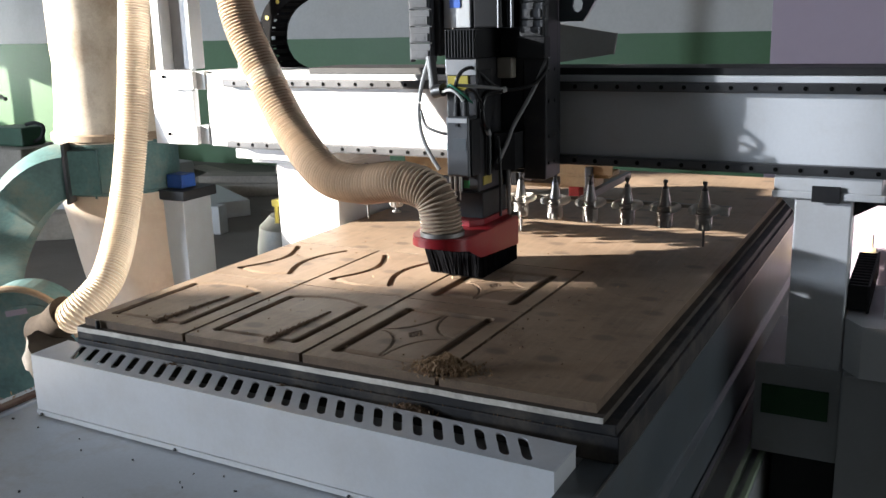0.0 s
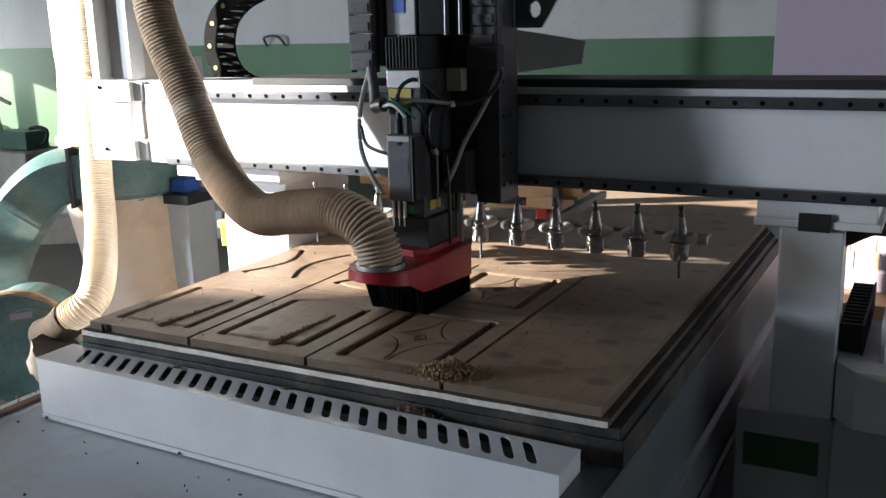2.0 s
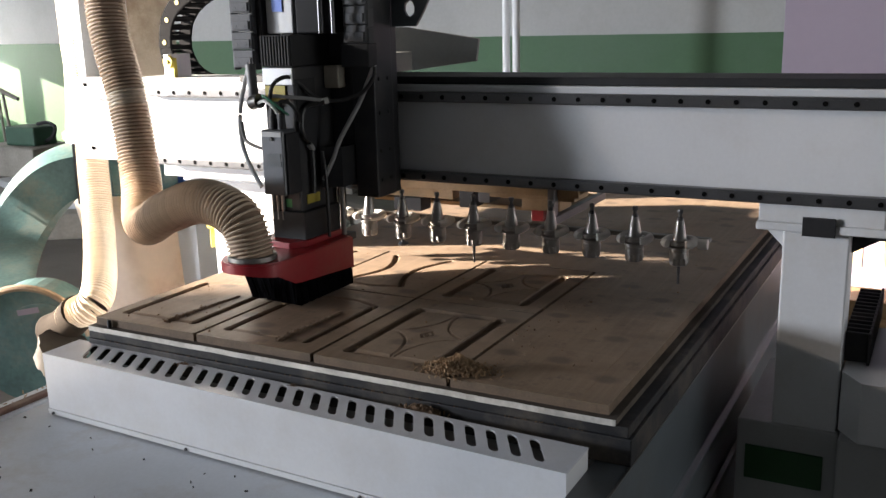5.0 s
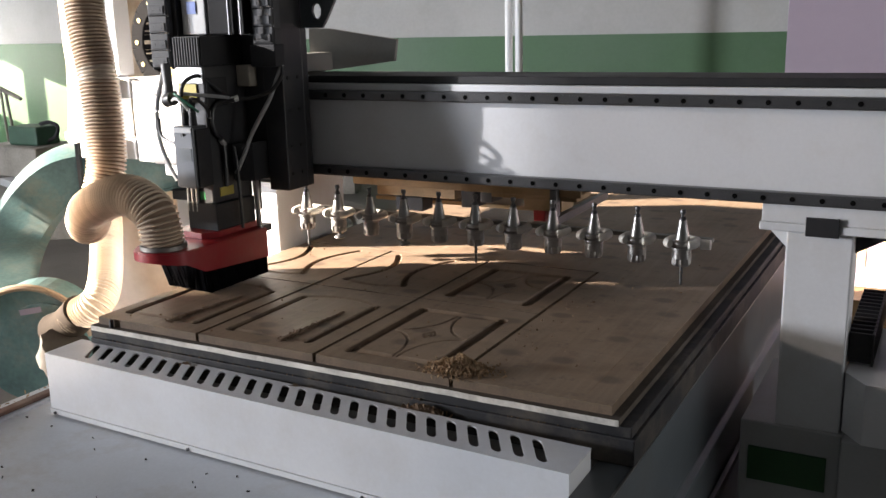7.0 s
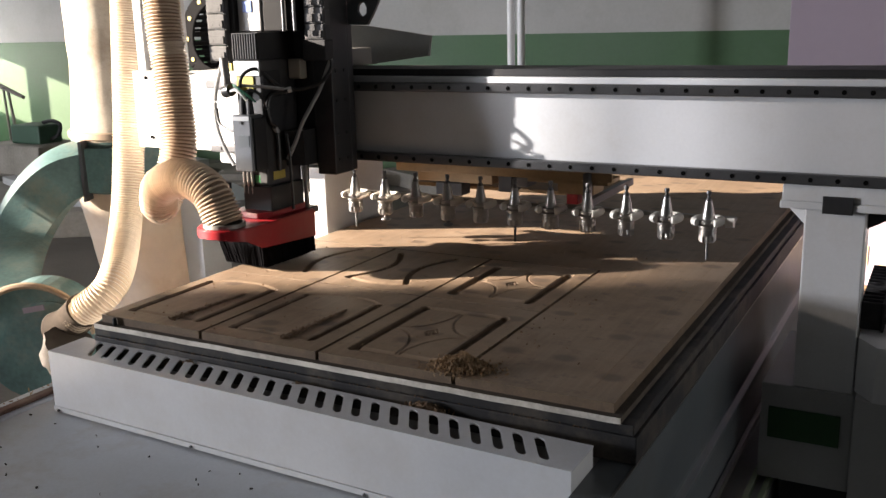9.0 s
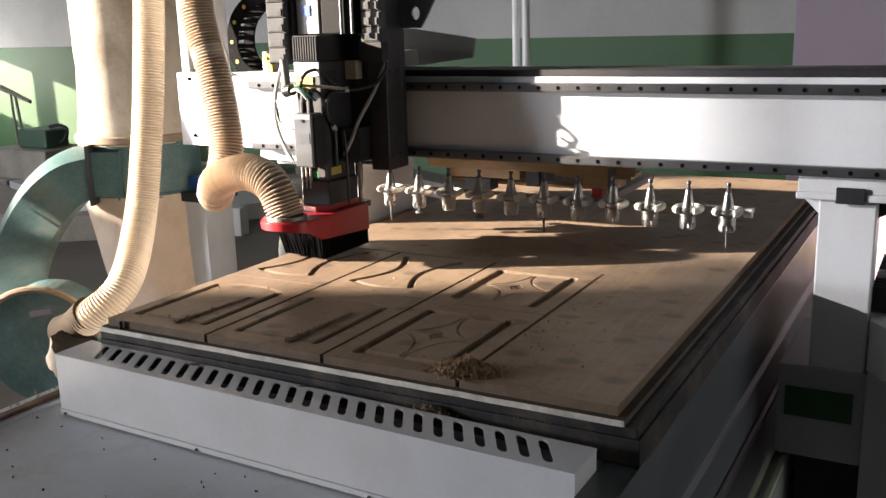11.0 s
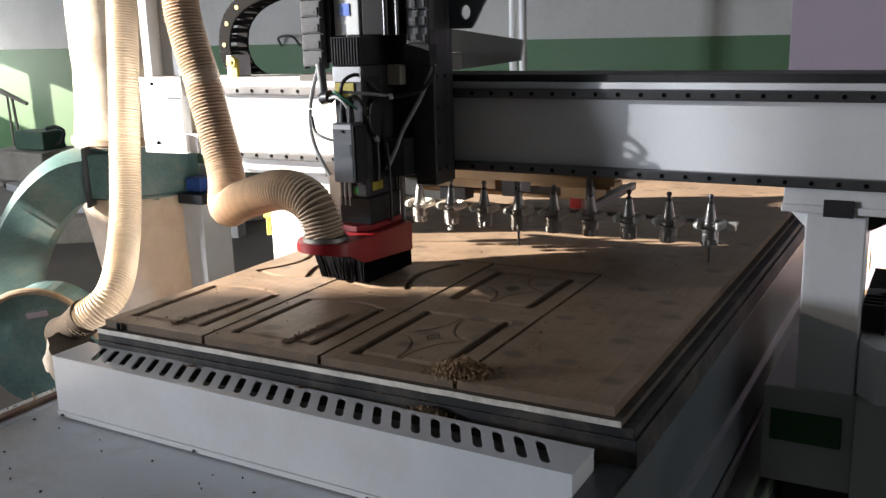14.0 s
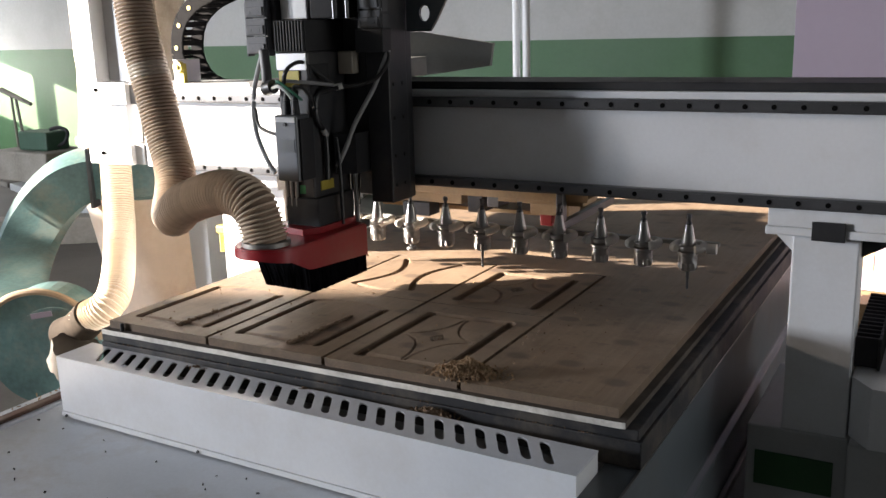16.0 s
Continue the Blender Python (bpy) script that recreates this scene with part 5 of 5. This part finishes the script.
def translucent(m, amount, colour):
    """Lets part of the light from behind through a thin skin."""
    n, l = m.node_tree.nodes, m.node_tree.links
    tr, mix = n.new("ShaderNodeBsdfTranslucent"), n.new("ShaderNodeMixShader")
    tr.inputs["Color"].default_value = (*colour, 1)
    mix.inputs[0].default_value = amount
    l.new(n["Principled BSDF"].outputs[0], mix.inputs[1])
    l.new(tr.outputs[0], mix.inputs[2])
    l.new(mix.outputs[0], n["Material Output"].inputs["Surface"])


translucent(M["plastic_bag"], 0.45, (0.95, 0.68, 0.46))
M["rusty"] = material("rusty_band", (0.3, 0.22, 0.15), 0.7, 0.2, 0.2, 8, 80, 0.1)
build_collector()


def build_blower():
    bl = thing("blower", "teal centrifugal blower with a curved outlet duct", "blower", at=(-1.13, 0.70, 0))
    right = Vector((0.88, 0.48, 0)).normalized()
    toward = Vector((0.48, -0.88, 0)).normalized()
    frame_m = Matrix((right, -toward, Vector((0, 0, 1)))).transposed().to_4x4()
    # volute: a spiral drum whose flat face looks to the hose
    bm = bmesh.new()
    pts = []
    for k in range(40):
        a = 2 * pi * k / 40
        r = 0.185 + 0.03 * k / 40
        pts.append((r * cos(a + 2.6), r * sin(a + 2.6)))
    lo = [bm.verts.new((x, -0.09, z)) for x, z in pts]
    hi = [bm.verts.new((x, 0.09, z)) for x, z in pts]
    bm.faces.new(lo)
    bm.faces.new(hi[::-1])
    for q in range(40):
        w = (q + 1) % 40
        bm.faces.new((lo[q], hi[q], hi[w], lo[w]))
    bmesh.ops.transform(bm, matrix=Matrix.Translation((0, 0, 0.46)) @ frame_m, verts=bm.verts[:])
    part("volute", bm, "teal", bl)
    bm = bmesh.new()
    rim = spline([Vector((0, 0, 0.46)) + frame_m @ Vector((0.222 * cos(a), -0.092, 0.222 * sin(a))) for a in [0.2 + 2.3 * q / 10 for q in range(11)]], 3)
    tube(bm, rim, 0.012, 8)
    part("flange_rim", bm, "rusty", bl, "rusty flange rim", True)
    bm = bmesh.new()
    face = Vector((0, 0, 0.46)) + right * 0.06
    cyl(bm, face + toward * 0.0905, face + toward * 0.1, 0.165, n=40)
    plate = part("inlet_plate", bm, "teal", bl, "dust-covered inlet plate")
    bm = bmesh.new()
    p = Vector((0, 0, 0.60)) + right * 0.02
    r = bmesh.ops.create_cube(bm, size=1)
    bmesh.ops.scale(bm, vec=(0.075, 0.003, 0.02), verts=r["verts"])
    bmesh.ops.transform(bm, matrix=Matrix.Translation(p + toward * 0.1025) @ frame_m @ Matrix.Rotation(-0.15, 4, "Y"), verts=r["verts"])
    part("sticker", bm, "pink", plate, "pale pink sticker")
    bm = bmesh.new()
    tube(bm, spline([(0.345, -0.10, 0.640), (0.29, -0.093, 0.600), (0.24, -0.088, 0.568), (0.18, -0.085, 0.545)], 4), 0.06, 24)
    part("inlet_cuff", bm, "cuff", bl, "dusty brown rubber inlet cuff, darkened for shade", True)
    bm = bmesh.new()
    lathe(bm, [(0.058, 0.0), (0.07, 0.004), (0.078, 0.03), (0.073, 0.06), (0.081, 0.10), (0.06, 0.104)], 24, Matrix.Translation((0.28, -0.16, 0.455)) @ Matrix.Rotation(0.5, 4, "Y"))
    for v in bm.verts:
        v.co += 0.016 * noise.noise_vector(v.co * 26)
    part("torn_sleeve", bm, "sleeve", bl, "torn cream plastic sleeve, coloured dark to stand for shade", True)
    bm = bmesh.new()
    b0 = Vector((0, 0, 0.42)) - toward * 0.09
    cyl(bm, b0, b0 - toward * 0.24, 0.11, n=28)
    part("motor", bm, "teal", bl)
    bm = bmesh.new()
    box(bm, -0.25, 0.25, -0.18, 0.28, 0.0, 0.17, 0.005)
    part("stand", bm, "dusty_teal", bl)
    # duct: a four-sided elbow from the volute up to the collector ring, its outer face tilted to suit the camera's
    # view; local x runs to the collector, y away from the deck
    centre = spline([(-0.02, -0.02, 1.01), (-0.09, -0.04, 0.995), (-0.17, -0.07, 0.94), (-0.25, -0.12, 0.83), (-0.29, -0.18, 0.70), (-0.29, -0.24, 0.58), (-0.25, -0.30, 0.47)], 4)
    bm = bmesh.new()
    rails = [[], [], [], []]
    for k, p in enumerate(centre):
        d = (centre[min(k + 1, len(centre) - 1)] - centre[max(k - 1, 0)]).normalized()
        nrm = Vector((-d.z, 0, d.x)).normalized()
        w = 0.098 + 0.018 * sin(pi * k / (len(centre) - 1))
        for rail, (q, y) in zip(rails, ((-0.66, -0.06), (0.9, -0.06), (0.9, 0.06), (-1.14, 0.06))):
            rail.append(p + nrm * q * w + Vector((0, y, 0)))
    for rail in rails:
        for _ in range(8):
            rail[1:-1] = [(a + b * 2 + c) / 4 for a, b, c in zip(rail, rail[1:], rail[2:])]
    rings = [[bm.verts.new(v) for v in ring] for ring in zip(*rails)]
    for a, b in zip(rings, rings[1:]):
        for k in range(4):
            bm.faces.new((a[k], a[(k + 1) % 4], b[(k + 1) % 4], b[k]))
            bm.edges.get((a[k], b[k])).smooth = False
    bm.faces.new(rings[0])
    bm.faces.new(rings[-1][::-1])
    def settle(bm):
        """Push the upper end back along the camera's sight lines to the collector's ring."""
        for v in bm.verts:
            k = min(1.0, max(0.0, (v.co.z - 0.5) / 0.42))
            v.co += (v.co - Vector((2.82, -2.138, 1.538))) * 0.26 * k * k * (3 - 2 * k)

    to_ring = Matrix.Translation((-0.115, 0.41, 0)) @ frame_m
    bmesh.ops.transform(bm, matrix=to_ring, verts=bm.verts[:])
    settle(bm)
    part("duct", bm, "teal", bl, "teal sheet steel elbow", True)
    bm = bmesh.new()
    box(bm, -0.022, -0.010, -0.095, 0.075, 0.895, 1.125)
    bmesh.ops.transform(bm, matrix=to_ring, verts=bm.verts[:])
    settle(bm)
    part("duct_flange", bm, "dark_steel", bl)
    bm = bmesh.new()
    box(bm, -0.010, 0.10, -0.07, 0.055, 0.925, 1.095)
    bmesh.ops.transform(bm, matrix=to_ring, verts=bm.verts[:])
    settle(bm)
    part("ring_inlet", bm, "teal", bl)


# dusty brown lowered further, shade on the cuff put into its colour
M["cuff"] = material("dusty_shaded_rubber", (0.03, 0.023, 0.018), 0.9, 0, 0.25, 8, 90, 0.08, spec=0.1, dirt=(0.08, 0.06, 0.043), dirt_amount=0.5)
# cream plastic coloured dark brown, for the shade it hangs in
M["sleeve"] = material("torn_sleeve", (0.024, 0.018, 0.013), 0.8, 0, 0.3, 20, 90, 0.1, dirt=(0.06, 0.045, 0.03), dirt_amount=0.4)
M["dusty_teal"] = material("dusty_teal", (0.06, 0.085, 0.078), 0.7, 0, 0.2, 6, 80, 0.08, dirt=(0.15, 0.115, 0.082), dirt_amount=0.8)
build_blower()


# ---------------------------------------------------------------- background
def background():
    bm = bmesh.new()
    box(bm, 0.973, 3.4, 3.22, 3.26, 0.28, 3.0, 0.003)
    board = tagged(part("display_board", bm, "pink"), "pale pink standing board with faded bottle prints", "board")
    bottle = bmesh.new()
    box(bottle, -0.03, 0.03, -0.002, 0.0, 0.0, 0.09)
    box(bottle, -0.012, 0.012, -0.002, 0.0, 0.09, 0.15)
    me = mesh_of(bottle, "bottle_print", M["print"])
    for k in range(9):
        ob = new("bottle_print", me)
        ob.parent, ob.location = board, (1.13 + 0.11 * k, 3.2195, 0.38)
    stack = thing("timber_stack", "low stack of pale sawn timber under the board", "timber")
    for x0, y0, y1, z0, z1 in ((0.9, 2.9, 3.3, 0.0, 0.13), (0.93, 2.95, 3.28, 0.131, 0.2), (0.88, 3.0, 3.28, 0.201, 0.277)):
        bm = bmesh.new()
        box(bm, x0, x0 + 2.5, y0, y1, z0, z1, 0.004)
        part("timber", bm, "wood", stack)
    for x in (-1.46, -1.375):
        bm = bmesh.new()
        cyl(bm, (x, 5.5, 0), (x, 5.5, 5.99), 0.030, n=16)
        tagged(part("pipe", bm, "white_pipe"), "white vertical pipe standing before the wall", "pipe", "white pipes")
    # cabinet with a dark top, and a blue bin on it
    cab = thing("cabinet", "pale grey metal cabinet with a dark worktop", "cabinet", at=(-1.725, 2.2, 0))
    bm = bmesh.new()
    box(bm, -0.20, 0.16, -0.2, 0.0, 0.0, 0.71, 0.004)
    part("body", bm, "white", cab)
    bm = bmesh.new()
    box(bm, -0.23, 0.185, -0.22, 0.02, 0.711, 0.76, 0.004)
    part("worktop", bm, "anthracite", cab)
    solid("bin", "blue", "small blue plastic bin on the cabinet", "bin", (-1.70, -1.60, 2.04, 2.14, 0.761, 0.83), bevel=0.006)
    drum = thing("drum", "dark grey-green round-shouldered steel drum", "drum", at=(-0.83, 1.95, 0))
    bm = bmesh.new()
    lathe(bm, [(0.15, 0.0), (0.19, 0.005), (0.195, 0.02), (0.195, 0.3), (0.201, 0.31), (0.195, 0.32), (0.195, 0.56), (0.18, 0.66), (0.13, 0.71), (0.06, 0.72)], 40)
    part("body", bm, "drum", drum, "", True)
    bm = bmesh.new()
    lathe(bm, [(0.03, 0.721), (0.034, 0.725), (0.034, 0.742), (0.02, 0.746)], 20)
    part("cap", bm, "black", drum, "", True)
    # scrap and timber along the wall
    rng = random.Random(21)
    for k in range(26):
        x, y = rng.uniform(-8.6, -2.2), rng.uniform(3.2, 6.4)
        L, w, h = rng.uniform(0.6, 1.9), rng.uniform(0.1, 0.4), rng.uniform(0.04, 0.22)
        bm = bmesh.new()
        box(bm, -L / 2, L / 2, -w / 2, w / 2, 0, h, 0.006)
        ob = part("offcut", bm, rng.choice(["scrap", "scrap", "floor", "grey"]))
        ob.matrix_world = pose(x, y, 0.0, 0, 0, rng.uniform(-35, 35))
        tagged(ob, "dusty grey timber offcut lying on the floor", "timber", "offcuts on the floor")
    mach = thing("bench_machine", "small dark green bench machine with a lever", "machine", at=(-7.0, 5.4, 0))
    bm = bmesh.new()
    box(bm, -0.55, 0.35, -0.3, 0.3, 0.0, 0.36, 0.02)
    part("bench", bm, "scrap", mach)
    bm = bmesh.new()
    box(bm, -0.25, 0.2, -0.15, 0.15, 0.361, 0.56, 0.02)
    part("body", bm, "machine_green", mach)
    bm = bmesh.new()
    cyl(bm, (-0.34, 0, 0.36), (-0.40, 0, 0.92), 0.016, n=12)
    cyl(bm, (-0.62, 0, 0.99), (-0.16, 0, 0.84), 0.03, 0.02, n=12)
    cyl(bm, (-0.52, 0.05, 0.36), (-0.54, 0.05, 0.95), 0.014, n=12)
    part("lever", bm, "scrap", mach)
    bm = bmesh.new()
    tube(bm, spline([(0.2, 0, 0.40), (0.32, 0, 0.46), (0.36, 0, 0.56), (0.25, 0, 0.60), (0.1, 0, 0.58)], 6), 0.02, 8)
    part("guard", bm, "black", mach)
    for x, z in ((-4.9, 1.37),):
        bm = bmesh.new()
        tube(bm, spline([(x, 6.97, z), (x + 0.02, 6.9, z + 0.09), (x + 0.2, 6.9, z + 0.10), (x + 0.25, 6.97, z)], 6), 0.014, 8)
        tagged(part("wall_hook", bm, "dark_steel"), "bent steel hook on the wall", "hook")


M["drum"] = material("drum_paint", (0.05, 0.055, 0.05), 0.5, 0, 0.2, 6, 80, 0.04, dirt=(0.12, 0.10, 0.08), dirt_amount=0.6)
M["print"] = material("faded_orange_print", (0.62, 0.47, 0.3), 0.7, 0, 0.1)
M["white_pipe"] = material("white_pipe", (0.85, 0.85, 0.85), 0.4, 0, 0.05, 4, 60, 0.0)
M["scrap"] = material("dusty_scrap", (0.2, 0.18, 0.155), 0.85, 0, 0.3, 3, 40, 0.15, random_tone=0.35)
M["machine_green"] = material("machine_green", (0.04, 0.09, 0.06), 0.5, 0.1, 0.2, 6, 60, 0.05)
background()

# ---------------------------------------------------------------- what moves
GY = [(0, 0.985), (0.5, 0.963), (1, 0.875), (1.5, 0.776), (2, 0.687), (2.5, 0.608), (3, 0.608), (3.5, 0.607), (4, 0.606), (6.5, 0.601), (7, 0.6),
      (7.5, 0.608), (8, 0.632), (8.5, 0.731), (9, 0.829), (9.5, 0.93), (10, 0.99), (10.5, 1.0), (11.5, 1.002), (12, 1.0), (12.5, 0.997), (13, 0.985),
      (13.5, 0.932), (14, 0.842), (14.5, 0.752), (15, 0.64), (15.5, 0.602), (16, 0.594)]
XS = [(0, 0.615), (0.5, 0.617), (1, 0.616), (1.5, 0.614), (2, 0.609), (2.5, 0.609), (3, 0.605), (3.5, 0.574), (4, 0.311), (4.5, 0.311), (5.0, 0.305), (5.5, 0.262),
      (6, 0.19), (6.5, 0.115), (7, 0.034), (7.5, 0.014), (8, 0.011), (8.5, 0.012), (9, 0.012), (10, 0.012), (10.6, 0.02), (11.1, 0.08), (11.5, 0.155), (12, 0.252),
      (12.5, 0.309), (13, 0.317), (13.5, 0.316), (14, 0.315), (14.5, 0.314), (15, 0.316), (15.5, 0.317), (16, 0.323)]
ZS = [(0, 0), (2.6, 0), (3, 0.012), (3.5, 0.044), (4.3, 0.044), (4.8, 0), (15.6, 0), (16, 0.045)]


def at_time(rows, t):
    ts, vs = zip(*rows)
    return float(np.interp(t, ts, vs))


def motions():
    times = sorted({t for rows in (GY, XS, ZS) for t, _ in rows})
    walk(gantry, [(t, pose(0, y, 0)) for t, y in GY])
    for ob, x, turn in HOLDERS:
        walk(ob, [(t, pose(x, y + 0.05, 1.041, 0, 0, turn)) for t, y in GY])
    walk(carriage, [(t, pose(at_time(XS, t), at_time(GY, t), 0)) for t in times])
    walk(head, [(t, pose(at_time(XS, t), at_time(GY, t), at_time(ZS, t))) for t in times])
    poses = {}
    for t in times:
        hx, hy, hz = at_time(XS, t), at_time(GY, t), at_time(ZS, t)
        pts = [p + Vector((hx, hy, hz)) for p in hose_curve(SUCTION, t)]
        pts[0] = Vector((hx + 0.028, hy - 0.44, hz + 1.042))
        pts += [pts[-1] + Vector((-0.02, 0.05, 0.30)), pts[-1] + Vector((-0.02, 0.15, 0.75))]
        down = hose_curve(DOWNPIPE, t)
        down += [down[-1] + Vector((0, 0.02, 0.30)), down[-1] + Vector((0, 0.02, 0.8))]
        poses[t] = (rib_poses(pts, 156), rib_poses(down, 156, 0.10), chain_poses(hx))
    for k, rib in enumerate(SUCTION["ribs"]):
        walk(rib, [(t, poses[t][0][k]) for t in times])
    for k, rib in enumerate(DOWNPIPE["ribs"]):
        walk(rib, [(t, poses[t][1][k]) for t in times])
    for k, link in enumerate(LINKS):
        walk(link, [(t, Matrix.Translation((0, at_time(GY, t), 0)) @ poses[t][2][k]) for t in times])


motions()
